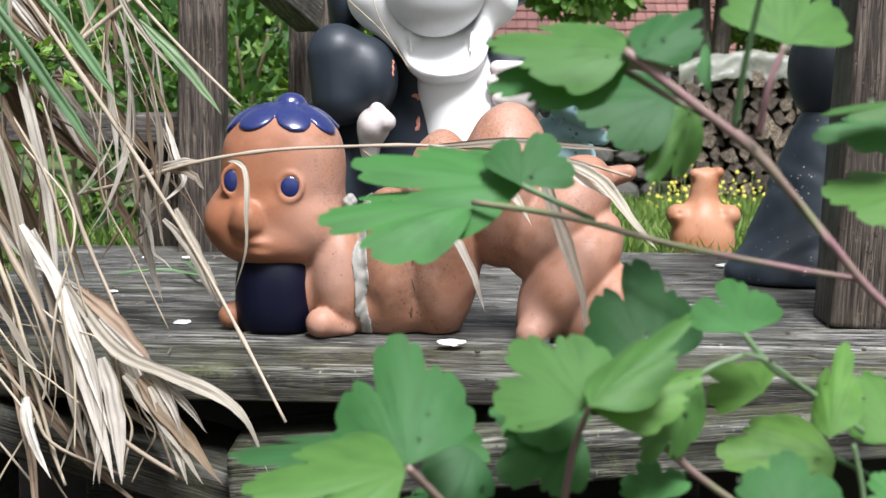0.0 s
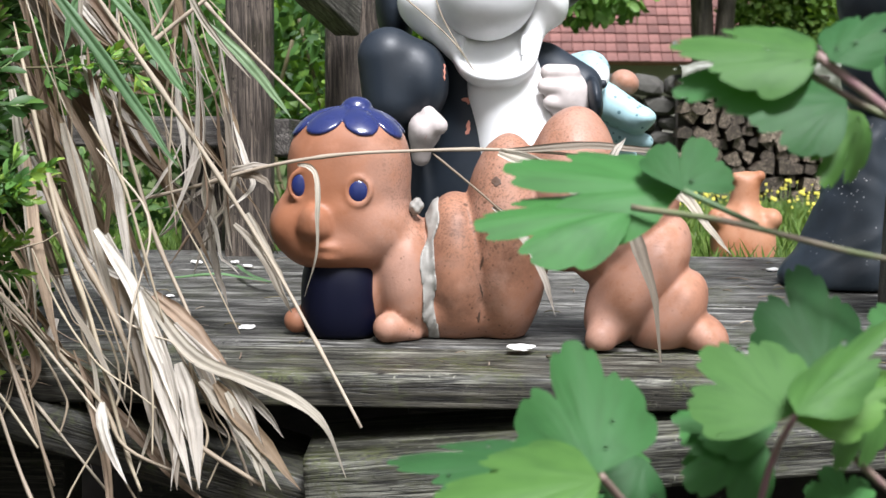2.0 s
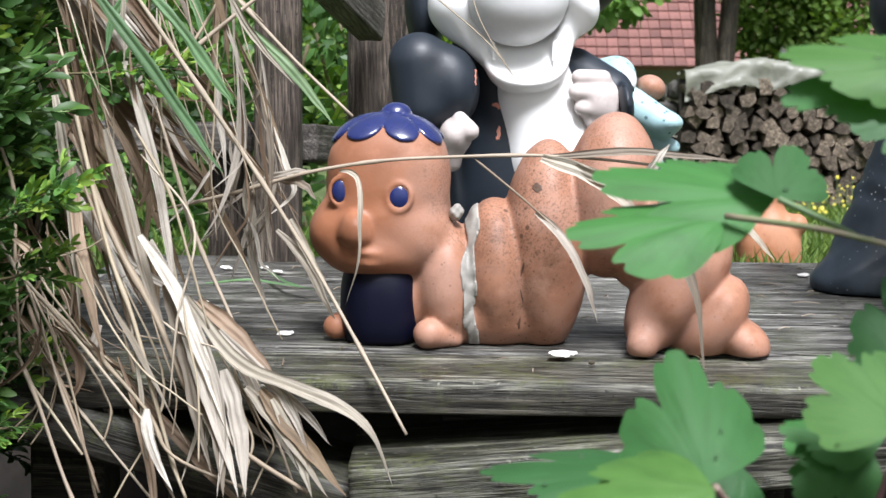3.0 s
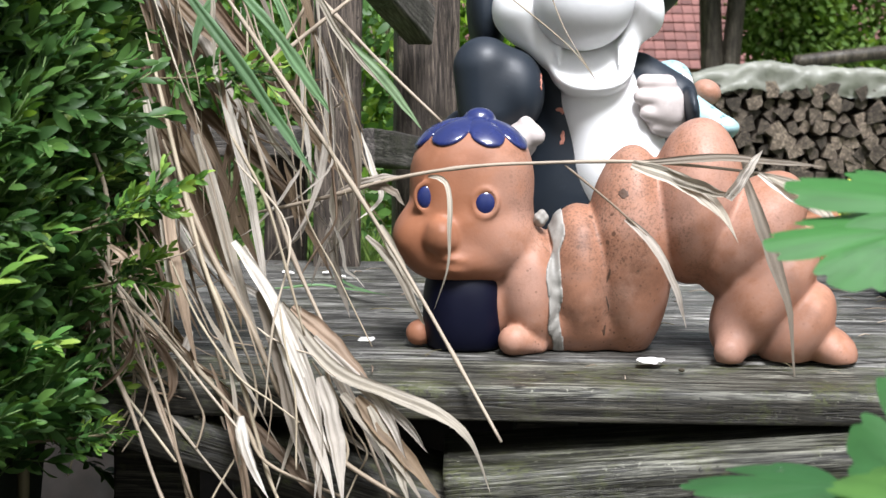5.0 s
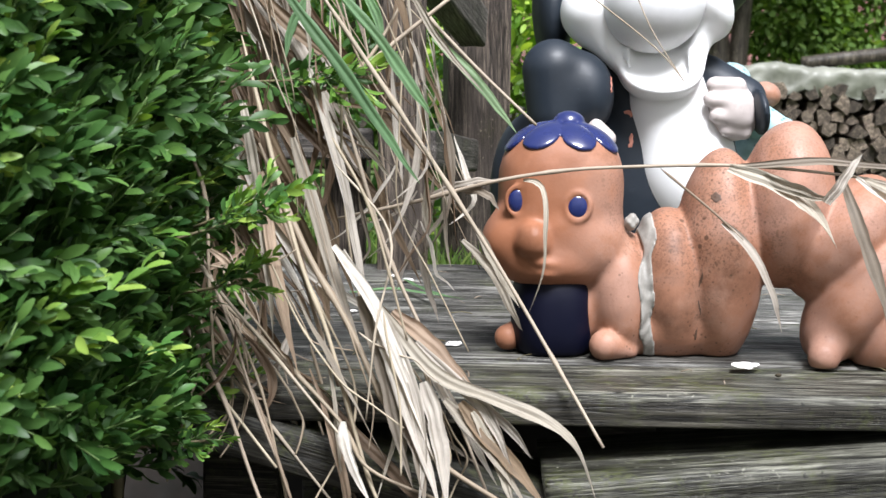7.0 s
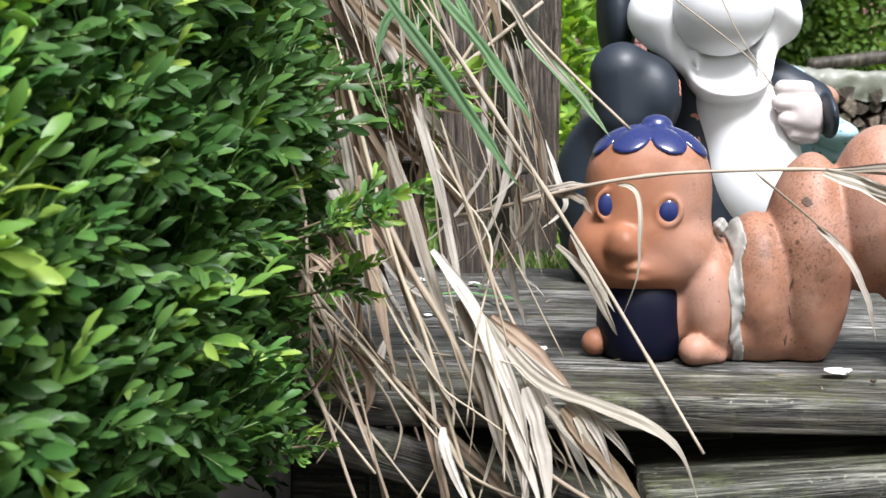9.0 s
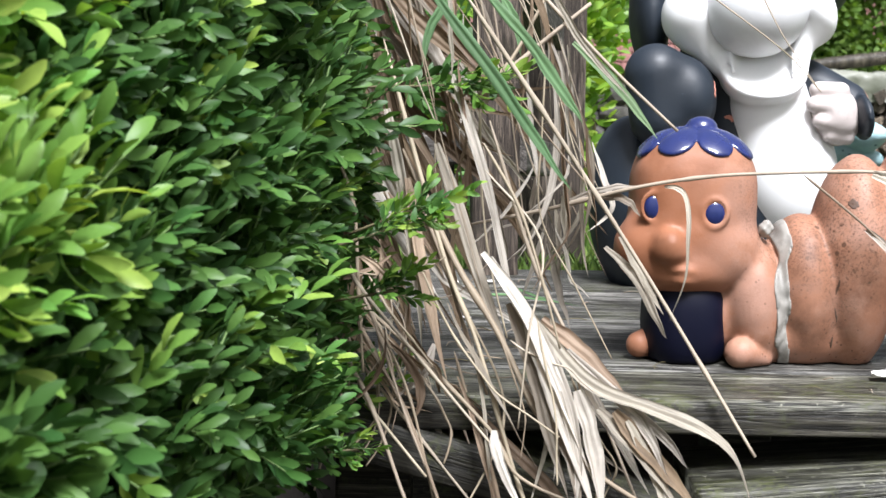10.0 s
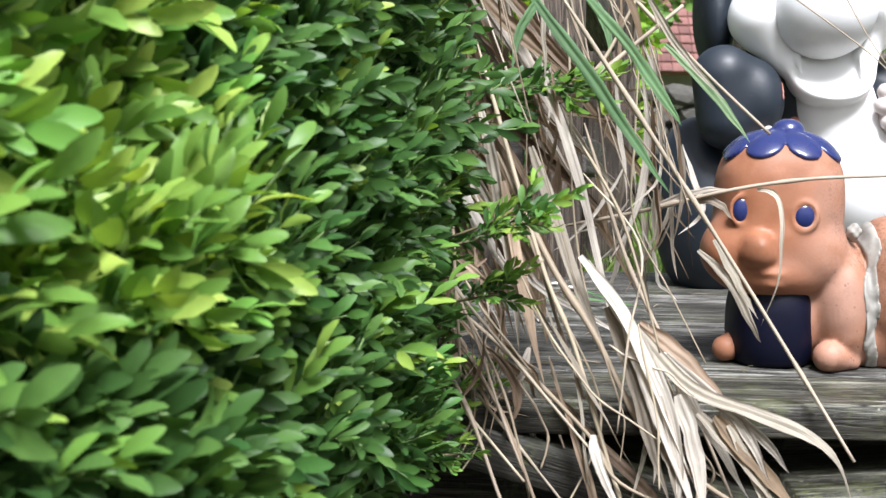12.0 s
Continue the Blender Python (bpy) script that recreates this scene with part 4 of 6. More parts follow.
def woodpile():
    pile = thing("woodpile", "stack of split firewood logs under a grey tarpaulin", "woodpile", at=(2.8, 13.3, -0.69))
    shapes = [log_mesh(k, 0.072) for k in range(14)]
    rnd = random.Random(3)
    row, z, made = 0, -0.62, 0
    while z < 0.42:
        x = 1.84 + (row % 2) * 0.06
        while x < 4.3:
            if made < 300:
                part("log", shapes[rnd.randrange(14)], pile, at=pose(x, 13.3 + rnd.uniform(-0.03, 0.03), z + rnd.uniform(-0.014, 0.014), 0, rnd.uniform(0, 360), rnd.uniform(-4, 4)) @ Matrix.Scale(rnd.uniform(0.75, 1.2), 4))
                made += 1
            x += rnd.uniform(0.112, 0.15)
        z += 0.103
        row += 1
    # added near-black box behind the logs paints the shade in their gaps
    dark = box_mesh("gap_backing", (2.5, 0.2, 1.05), mat("pile_gap_shade", (0.02, 0.015, 0.01), 0.95), 0.0)
    part("gap_backing", dark, pile, at=pose(3.05, 13.45, -0.14))
    # tarpaulin
    nx, ny = 90, 16
    v, f = [], []
    for i in range(nx + 1):
        x = 1.80 + 2.6 * i / nx
        edge = 0.17 + 0.07 * noise.noise(Vector((x * 3, 0, 0)))
        for j in range(ny + 1):
            u = j / ny
            fold = 0.06 * noise.fractal(Vector((x * 3.2 + u * 1.6, u * 1.5, 0)), 0.7, 2, 4) * (0.4 + u)
            y = 13.75 - 0.62 * min(1, u / 0.6) - fold
            top = 0.56 + 0.06 * min(1, (x - 1.8) / 0.5) + 0.03 * math.sin(x * 3.1) + 0.03 * noise.noise(Vector((x * 5, u * 3, 5)))
            zz = top - max(0, u - 0.55) / 0.45 * (edge + 0.06) + fold * 0.6
            v.append((x, y, zz))
    for i in range(nx):
        for j in range(ny):
            a = i * (ny + 1) + j
            f.append((a, a + ny + 1, a + ny + 2, a + 1))
    me = mesh_of("tarpaulin", v, f, TARP)
    thing("tarpaulin", "grey creased plastic tarpaulin draped over the firewood", "tarpaulin", data=me)
    lg = tube([(2.68, 13.28, 0.655), (3.1, 13.3, 0.71), (3.9, 13.4, 0.80)], 0.06, 12, 9)
    thing("loose_log", "thick grey-brown log lying on the tarpaulin", "log", data=mesh_of("loose_log", *lg, BARK))


woodpile()


def stone_mesh(seed):
    """A rough field stone about one across, its face towards -y."""
    rnd = random.Random(seed)
    bm = bmesh.new()
    bmesh.ops.create_icosphere(bm, subdivisions=2, radius=0.55)
    for v in bm.verts:
        q = v.co * 1.6 + Vector((seed * 5.1, 0, 0))
        v.co *= 1 + 0.30 * noise.noise(q)
        v.co = Vector([max(-0.46, min(0.46, c)) for c in v.co])
    me = bpy.data.meshes.new("stone")
    bm.to_mesh(me)
    bm.free()
    me.materials.append(STONE)
    return me


def stone_wall():
    """A low dry-stone wall beside the woodpile."""
    ob = thing("stone_wall", "low dry-stone wall of dark grey field stones beside the woodpile", "wall", at=(1.1, 13.7, -0.7))
    shapes = [stone_mesh(k) for k in range(8)]
    rnd = random.Random(15)
    z = -0.66
    while z < 0.36:
        h = rnd.uniform(0.12, 0.19)
        x = -0.5 + rnd.uniform(0, 0.1)
        while x < 1.75:
            w = rnd.uniform(0.16, 0.34)
            part("stone", shapes[rnd.randrange(8)], ob, at=pose(x + w / 2, 13.75 + rnd.uniform(-0.03, 0.03), z + h / 2, 0, rnd.uniform(-7, 7), rnd.choice((0, 180))) @ Matrix.Diagonal((w * 1.06, 0.3, h * 1.08, 1)))
            x += w
        z += h
    # a black backing, added to stand for the shade between the stones
    part("gap_backing", box_mesh("gap_backing", (2.2, 0.16, 0.95), mat("wall_gap_shade", (0.02, 0.018, 0.015), 0.95), 0.0), ob, at=pose(0.62, 13.82, -0.2))


stone_wall()


def house():
    """A low house: plaster wall and a tiled roof."""
    ob = thing("house", "low house with a steep roof of red clay tiles", "house", at=(3.4, 25.5, -0.8))
    y0, z0 = 24.0, 0.96
    wall = box_mesh("wall", (7.4, 3.2, 2.0), PLASTER, 0.02)
    w = part("wall", wall, ob, at=pose(3.4, 26.0, 0.02))
    tilt = 42
    slab = pose(3.4, y0 + 2.2 * math.cos(radians(tilt)), z0 + 2.2 * math.sin(radians(tilt)) - 0.06, tilt)
    roof = part("roof", box_mesh("roof", (8.0, 4.4, 0.08), TILE, 0.01), ob, at=slab)
    tile = box_mesh("tile", (0.168, 0.30, 0.04), TILE, 0.016)
    rnd = random.Random(8)
    pile = Pile()
    dirv = Vector((0, math.cos(radians(tilt)), math.sin(radians(tilt))))
    for r in range(19):
        for c in range(47):
            x = -0.5 + 0.170 * c
            at = Vector((x, y0, z0)) + dirv * (0.225 * r)
            m = Matrix.Translation(at + Vector((0, -0.02, 0.05))) @ pose(0, 0, 0, tilt - 8 + rnd.uniform(-1.5, 1.5), 0, rnd.uniform(-1, 1))
            if r < 9 and 1.2 < x < 5.8:
                t = part("tile", tile, roof, at=m)
            else:
                pile.add([m @ v.co for v in tile.vertices], [tuple(p.vertices) for p in tile.polygons])
    part("tiles", pile.mesh("tiles", [TILE], False), roof, kind="stuff")


house()


def leaf_blade(n=5, w=0.32, cup=0.12):
    """A small oval leaf along +y, one long, folded at its midrib."""
    v, f = [], []
    for i in range(n + 1):
        u = math.sin(0.5 * math.pi * i / n) ** 1.15
        h = w * math.sin(math.pi * min(1, (u * 0.97 + 0.02) ** 1.3)) ** 0.62
        z = cup * (u - u * u) * 1.4
        v += [(-h, u, z + cup * h * 0.8), (0, u, z), (h, u, z + cup * h * 0.8)]
    for i in range(n):
        for s in (0, 1):
            f.append((i * 3 + s, i * 3 + s + 1, i * 3 + s + 4, i * 3 + s + 3))
    return np.array(v), f


def cloud(name, places, size, material, rnd, shape=None, out=None):
    """One mesh of many leaves at places, each turned at random and leaning outwards."""
    lv, lf = shape or leaf_blade(3)
    verts, faces = [], []
    for k, p in enumerate(places):
        d = Vector((rnd.gauss(0, 1), rnd.gauss(0, 1), rnd.gauss(0, 0.8)))
        if out is not None:
            d += Vector(out[k]) * 1.2
        q = d.normalized().to_track_quat("Y", "Z") @ Euler((0, rnd.uniform(-1.5, 1.5), 0)).to_quaternion()
        m = np.array(q.to_matrix()) * size * rnd.uniform(0.7, 1.25)
        b = len(verts)
        verts += [tuple(x) for x in lv @ m.T + np.array(p)]
        faces += [tuple(i + b for i in f) for f in lf]
    return mesh_of(name, verts, faces, material)


def tree(x, y, stems, crowns, label, seed, count, size, gaps=-0.15):
    rnd = random.Random(seed)
    ob = thing("tree", label, "tree", at=(x, y, 0.15))
    for path, r in stems:
        part("trunk", mesh_of("trunk", *tube(path, lambda u: r * (1 - 0.35 * u), 18, 10), BARK), ob)
    pts, outs = [], []
    for (cx, cy, cz), (rx, ry, rz) in crowns:
        for _ in range(count):
            d = Vector((rnd.gauss(0, 1), rnd.gauss(0, 1), rnd.gauss(0, 1))).normalized()
            k = rnd.uniform(0.45, 1.0)
            p = Vector((cx + d.x * rx * k, cy + d.y * ry * k, cz + d.z * rz * k))
            if noise.noise(p * 2.2) > gaps:
                pts.append(tuple(p))
                outs.append((d.x, d.y, d.z - 0.5))
    part("crown", cloud("crown", pts, size, TREE_LEAF, rnd, None, outs), ob, kind="stuff")


tree(2.42, 15.5, [([(2.42, 15.5, -0.75), (2.34, 15.5, 0.6), (2.20, 15.6, 3.2)], 0.14), ([(2.46, 15.5, -0.75), (2.50, 15.5, 0.5), (2.72, 15.6, 3.2)], 0.12)], [((1.15, 15.2, 1.55), (0.85, 0.5, 0.55)), ((1.5, 15.2, 2.05), (1.5, 0.7, 0.60)), ((3.2, 15.2, 2.7), (1.5, 0.8, 0.8)), ((2.4, 16.2, 2.9), (1.8, 0.6, 0.9)), ((0.2, 15.4, 2.1), (1.3, 0.7, 0.8))], "garden tree with two dark trunks and hanging green foliage", 4, 2600, 0.12)
tree(4.4, 17.5, [([(4.9, 17.8, -0.75), (4.9, 17.8, 3.0)], 0.1)], [((3.5, 17.3, 1.25), (0.72, 0.4, 0.55)), ((4.4, 17.5, 1.35), (0.95, 0.5, 0.7)), ((3.7, 17.5, 2.1), (0.95, 0.4, 0.6)), ((4.8, 17.3, 2.2), (1.1, 0.5, 0.7)), ((5.5, 17.2, 1.5), (1.0, 0.5, 0.8)), ((4.3, 17.0, 0.55), (1.3, 0.4, 0.5)), ((5.4, 17.0, 0.6), (1.2, 0.4, 0.6)), ((5.6, 17.5, 2.7), (1.2, 0.5, 0.7))], "broad green bush behind the woodpile", 5, 2800, 0.10, -0.6)
tree(-1.5, 19.5, [([(-1.5, 19.5, -0.75), (-1.5, 19.5, 4.0)], 0.15)], [((-1.2, 19.2, 3.0), (1.8, 1.0, 1.6)), ((0.2, 19.6, 2.7), (1.6, 0.9, 1.0)), ((-3.5, 19.2, 1.8), (1.8, 0.9, 2.2)), ((-5.8, 19.2, 1.8), (1.8, 0.9, 2.2))], "dark green garden tree in the distance", 6, 2600, 0.15)


def hedge_row():
    rnd = random.Random(21)
    pts, outs = [], []
    for _ in range(15000):
        x, z = rnd.uniform(-16, 18), abs(rnd.gauss(0, 2.6))
        y = 31 + rnd.uniform(-0.8, 0.8) + 0.6 * math.sin(x * 1.3)
        if z < 6.5 + 1.6 * noise.noise(Vector((x * 0.7, 0, 0))):
            pts.append((x, y, -0.95 + z))
            outs.append((0, -1, 0.2))
    thing("far_trees", "row of green trees closing the garden in the distance", "trees", kind="stuff", data=cloud("far_trees", pts, 0.5, TREE_LEAF, rnd, None, outs))


hedge_row()


# ---- the light green shrub behind the fence ----
def shrub_behind(label, at, lobes, count, material, seed):
    rnd = random.Random(seed)
    ob = thing("leafy_shrub", label, "shrub", group="shrubs behind the fence", at=at)
    pts, outs = [], []
    for (cx, cy, cz), (rx, ry, rz) in lobes:
        for _ in range(count):
            d = Vector((rnd.gauss(0, 1), rnd.gauss(0, 1), rnd.gauss(0, 1))).normalized()
            if d.y > 0.5:
                continue
            k = rnd.uniform(0.6, 1.05)
            pts.append((cx + d.x * rx * k, cy + d.y * ry * k, max(-0.06, cz + d.z * rz * k)))
            outs.append((d.x, d.y, d.z + 0.5))
    part("crown", cloud("crown", pts, 0.032, material, rnd, leaf_blade(4, 0.22), outs), ob, kind="stuff")
    for k in range(10):
        (cx, cy, cz), (rx, ry, rz) = lobes[k % len(lobes)]
        x = cx + rnd.uniform(-0.7, 0.7) * rx
        part("branch", mesh_of("branch", *tube([(x, cy, -0.09), (x + rnd.uniform(-0.08, 0.08), cy, 0.12), (x + rnd.uniform(-0.12, 0.12), cy - 0.05, cz + 0.5 * rz)], 0.004, 8, 5), TWIG), ob)


shrub_behind("dark green box-leaved shrub growing behind the fence", (-0.6, 2.9, -0.09), [((-0.80, 2.95, 0.10), (0.35, 0.30, 0.30)), ((-0.42, 2.85, 0.12), (0.27, 0.26, 0.33)), ((-0.62, 3.1, 0.36), (0.45, 0.3, 0.24))], 1900, BOX_OLD, 12)
shrub_behind("bright yellow-green feathery shrub behind the fence post", (-0.17, 3.05, -0.09), [((-0.16, 3.05, 0.17), (0.17, 0.2, 0.33)), ((-0.10, 3.1, 0.36), (0.14, 0.2, 0.18))], 1900, BOX_FAR, 13)


# ---- lawn ----
def lawn():
    rnd = random.Random(31)
    pile, flowers = Pile(), Pile()
    for _ in range(15000):
        y = 1.60 + 11.2 * rnd.random() ** 2.0
        x = rnd.uniform(-0.36, 0.36) * y + rnd.uniform(-0.3, 0.2)
        z = ground_z(x, y)
        h = rnd.uniform(0.014, 0.034) * (1 + 0.28 * y)
        lx, ly = rnd.uniform(-0.5, 0.5) * h, rnd.uniform(-0.5, 0.3) * h
        w = 0.0012 * (1 + y * 0.5)
        a = rnd.uniform(0, math.pi)
        dx, dy = w * math.cos(a), w * math.sin(a)
        pile.add([(x - dx, y - dy, z - 0.004), (x + dx, y + dy, z - 0.004), (x + lx * 0.4 + dx * 0.8, y + ly * 0.4 + dy * 0.8, z + h * 0.6), (x + lx * 0.4 - dx * 0.8, y + ly * 0.4 - dy * 0.8, z + h * 0.6), (x + lx, y + ly, z + h)], [(0, 1, 2, 3), (3, 2, 4)])
    thing("lawn_grass", "bright green lawn grass between the platform and the woodpile", "grass", kind="stuff", data=pile.mesh("lawn_grass", [GRASS]))
    for _ in range(240):
        y = rnd.uniform(6.0, 11.5)
        x = rnd.uniform(0.12, 0.25) * y
        z = ground_z(x, y) + 0.03 + 0.2 * rnd.random() ** 1.6
        r = rnd.uniform(0.005, 0.011)
        ring = [(x + r * math.cos(k * 1.047), y + 0.3 * r * math.sin(k * 2), z + r * math.sin(k * 1.047)) for k in range(6)]
        flowers.add(ring + [(x, y - 0.006, z)], [(k, (k + 1) % 6, 6) for k in range(6)], 0)
        flowers.add(*tube([(x, y, z - 0.2), (x, y, z)], 0.0012, 3, 4), 1)
    thing("yellow_flowers", "small yellow wildflowers standing in the lawn", "flowers", kind="stuff", data=flowers.mesh("yellow_flowers", [FLOWER, GRASS]))


lawn()

# ---- the clipped box shrub ----
def box_shrub():
    rnd = random.Random(77)
    ob = thing("box_shrub", "dense box shrub with small glossy leaves and pale green young shoots", "shrub", at=(-0.55, 0.85, -0.29))
    plan = spline([(-0.352, 1.1852, 0), (-0.3297, 1.0095, 0), (-0.339, 0.8654, 0), (-0.3643, 0.7226, 0), (-0.3888, 0.5703, 0), (-0.4117, 0.4601, 0), (-0.4623, 0.3793, 0), (-0.5646, 0.3453, 0)], 80)

    def surface(s, z):
        """The shrub's skin: a place and the way out."""
        i = min(78, int(s * 79))
        p, d = plan[i] + (plan[i + 1] - plan[i]) * (s * 79 - i), plan[i + 1] - plan[i]
        out = Vector((-d[1], d[0], 0)).normalized()
        bulge = 0.016 * noise.noise(Vector((s * 6, z * 14, 3))) + 0.010 * noise.noise(Vector((s * 15, z * 34, 7)))
        under = max(0, 0.03 - z) * 0.25 + max(0, z - 0.30) * 0.35 + max(0, z - 0.10) * 0.45 * min(1, max(0, (s - 0.45) / 0.2))
        return Vector((p[0], p[1], z - 0.053 * p[1])) + out * (bulge - under - 0.012), out

    shape, quads = leaf_blade(4, 0.168, 0.30)

    def spray(seed, young):
        """A feathery spray along +y: a leading shoot and side shoots in one plane, their leaves in pairs, closing to a tuft."""
        r = random.Random(seed)
        pile = Pile()
        lead = r.uniform(0.040, 0.056)
        lines = [(Vector((0, 0, 0)), r.uniform(-8, 8), lead, r.randint(6, 8))]
        for k in range(r.randint(2, 3)):
            side = 1 if k % 2 else -1
            lines.append((Vector((0, lead * (0.08 + 0.22 * k), 0)), side * r.uniform(28, 52), lead * r.uniform(0.55, 0.8), r.randint(4, 6)))
        for start, angle, long, n in lines:
            rise = r.uniform(-0.25, 0.6)
            way = Vector((math.sin(radians(angle)), math.cos(radians(angle)), rise)).normalized()
            across = way.cross(Vector((0, 0, 1))).normalized()
            up = across.cross(way)
            frame3 = Matrix((across, way, up)).transposed()
            pile.add(*tube([start, start + way * long * 0.5, start + way * long + up * long * 0.06], 0.0005, 4, 4), 0)
            for k in range(n):
                u = (k + 0.6) / n
                base = start + way * long * u + up * long * 0.06 * u * u
                for side in (0, 1):
                    a = (k % 2) * 1.1 + side * math.pi + r.gauss(0, 0.35)
                    open_ = radians(50 - 34 * u + r.uniform(-10, 10))
                    d = Vector((math.cos(a) * math.sin(open_), math.cos(open_), math.sin(a) * math.sin(open_) * 0.9))
                    q = d.to_track_quat("Y", "Z") @ Euler((0, r.gauss(0, 0.6), 0)).to_quaternion()
                    size = 0.0180 * (1 - 0.45 * abs(u - 0.45)) * r.uniform(0.8, 1.12)
                    m = np.array(frame3 @ q.to_matrix()) * size
                    pile.add(shape @ m.T + np.array(base), quads, 2 if young and (u > 0.45 or seed >= 300) else 1)
        return pile

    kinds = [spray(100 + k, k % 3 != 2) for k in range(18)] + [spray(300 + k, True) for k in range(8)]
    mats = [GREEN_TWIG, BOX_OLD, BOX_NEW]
    meshes = [k.mesh("shoot", mats) for k in kinds]
    arrays = [(np.array(k.v), k.f, k.m) for k in kinds]
    big_v, big_f, big_m, count, made = [], [], [], 0, 0
    for i in range(2450):
        s, z = rnd.random() ** 0.9, rnd.uniform(-0.10, 0.44)
        low = z < 0.088 + 0.16 * max(0, s - 0.55)
        if low and rnd.random() < (0.88 if z < 0.02 else 0.45 if s < 0.5 else 0.25):
            continue
        p, out = surface(s, z)
        deep = rnd.random() ** 1.3 * 0.038 - (0.016 * rnd.random() if s > 0.56 and z > 0.13 else 0)
        way = (out * 0.6 + Vector((0.42, -0.1, 0.52)) + Vector((rnd.gauss(0, 0.34), rnd.gauss(0, 0.34), rnd.gauss(0, 0.34)))).normalized()
        # leaves turn their faces to the light: up, and on the open side out towards it
        face = Vector((0.1, -0.1, 1)) if s < 0.42 else Vector((0.25, -0.60, 0.75))
        face += Vector((rnd.gauss(0, 0.3), rnd.gauss(0, 0.3), rnd.gauss(0, 0.3)))
        face = (face - way * face.dot(way)).normalized()
        turn = Matrix((way.cross(face), way, face)).transposed().to_4x4()
        m = Matrix.Translation(p - out * (deep + 0.018)) @ turn @ pose(0, 0, 0, 0, rnd.gauss(0, 26), 0) @ Matrix.Scale(rnd.uniform(0.8, 1.12) * (1 + 0.25 * min(1, max(0, (s - 0.48) / 0.2))), 4)
        k = rnd.randrange(18)
        # old sprays deep inside; low down their darker colour stands for shade
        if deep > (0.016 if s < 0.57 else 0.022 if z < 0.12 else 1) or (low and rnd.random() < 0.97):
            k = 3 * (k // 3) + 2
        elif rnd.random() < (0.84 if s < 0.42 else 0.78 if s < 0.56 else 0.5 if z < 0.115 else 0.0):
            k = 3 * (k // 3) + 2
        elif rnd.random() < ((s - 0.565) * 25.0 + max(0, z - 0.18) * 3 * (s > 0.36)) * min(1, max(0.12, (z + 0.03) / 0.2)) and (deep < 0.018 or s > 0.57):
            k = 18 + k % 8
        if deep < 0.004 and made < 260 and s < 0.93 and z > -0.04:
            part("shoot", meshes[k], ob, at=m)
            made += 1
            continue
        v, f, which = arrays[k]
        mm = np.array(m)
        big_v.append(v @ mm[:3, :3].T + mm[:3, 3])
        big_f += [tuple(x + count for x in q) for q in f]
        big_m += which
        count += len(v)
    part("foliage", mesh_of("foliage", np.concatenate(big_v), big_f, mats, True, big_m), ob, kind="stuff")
    # single long shoots that stand out at the side
    for a, b, size in (((-0.3156, 0.8988, 0.1103), (-0.2867, 0.8876, 0.1224), 1.2), ((-0.319, 1.0219, 0.1886), (-0.2382, 1.0069, 0.1907), 1.41), ((-0.364, 0.9115, -0.0263), (-0.3264, 0.9125, -0.0221), 0.85), ((-0.3529, 0.9532, -0.0007), (-0.3198, 0.9657, 0.0034), 1.1), ((-0.3288, 0.914, 0.0662), (-0.3046, 0.9035, 0.0716), 0.95), ((-0.3377, 0.8768, 0.0987), (-0.3006, 0.8885, 0.1098), 1.0)):
        a, b = Vector(a), Vector(b)
        part("branch", mesh_of("branch", *tube([a - (b - a) * 0.6, a, b], 0.0009, 6, 5), TWIG), ob)
        for u in (0.25, 0.62) if size < 1.4 else (0.1, 0.35, 0.6):
            at = a + (b - a) * u
            q = ((b - a).normalized() + Vector((0, -0.2, 0.15))).to_track_quat("Y", "Z").to_matrix().to_4x4()
            part("shoot", meshes[rnd.choice((0, 1, 3, 4, 6, 7) if size < 1.4 else (2, 5, 1))], ob, at=Matrix.Translation(at) @ q @ pose(0, 0, 0, 0, rnd.uniform(0, 360)) @ Matrix.Scale(size * 0.62, 4))
    # a dark sheet painted as the shade inside, then stems and old wood
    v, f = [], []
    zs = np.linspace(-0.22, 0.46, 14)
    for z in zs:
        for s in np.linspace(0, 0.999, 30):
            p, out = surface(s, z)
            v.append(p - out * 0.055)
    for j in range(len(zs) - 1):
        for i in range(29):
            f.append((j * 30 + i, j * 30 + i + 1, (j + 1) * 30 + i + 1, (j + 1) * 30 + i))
    part("inner_shade", mesh_of("inner_shade", v, f, painted("shrub_shade", (0.010, 0.018, 0.007), rough=0.9, grime=0.6, scale=60)), ob, "dark sheet standing for the shade inside the shrub")
    for k in range(10):
        s = rnd.random()
        p, out = surface(s, 0.0)
        part("branch", mesh_of("branch", *tube([(p.x - out.x * 0.05, p.y - out.y * 0.05, -0.23), (p.x - out.x * 0.045, p.y - out.y * 0.045, 0.0), (p.x - out.x * 0.03, p.y - out.y * 0.03, 0.2)], 0.004, 8, 6), TWIG), ob)


box_shrub()


# ---- the clump of dry grass ----
dry = thing("dry_grass_clump", "clump of dry straw-coloured reed grass drooping over the planks", "grass", at=(-0.34, 1.10, -0.29))


def stem(points, r=0.0011, knots=(0.35, 0.7)):
    n = max(10, 5 * len(points))
    part("stem", mesh_of("stem", *tube(points, lambda u: r * (1 - 0.35 * u) * min(1, 0.3 + 10 * u), n, 7, knots), STRAW_STEM), dry)


def blade(points, w, face=(0.1, -1, 0.15), twist=0.6, material=None, fold=0.22, n=18, start=0.5):
    v, f, uv = ribbon(points, w, face, n, twist, fold, 0.9, start)
    part("leaf_blade", mesh_of("leaf_blade", v, f, material or STRAW, uv=uv), dry, {"green_blade": "green leaf", "brown_straw": "browner leaf"}.get(material.name if material else "", ""))


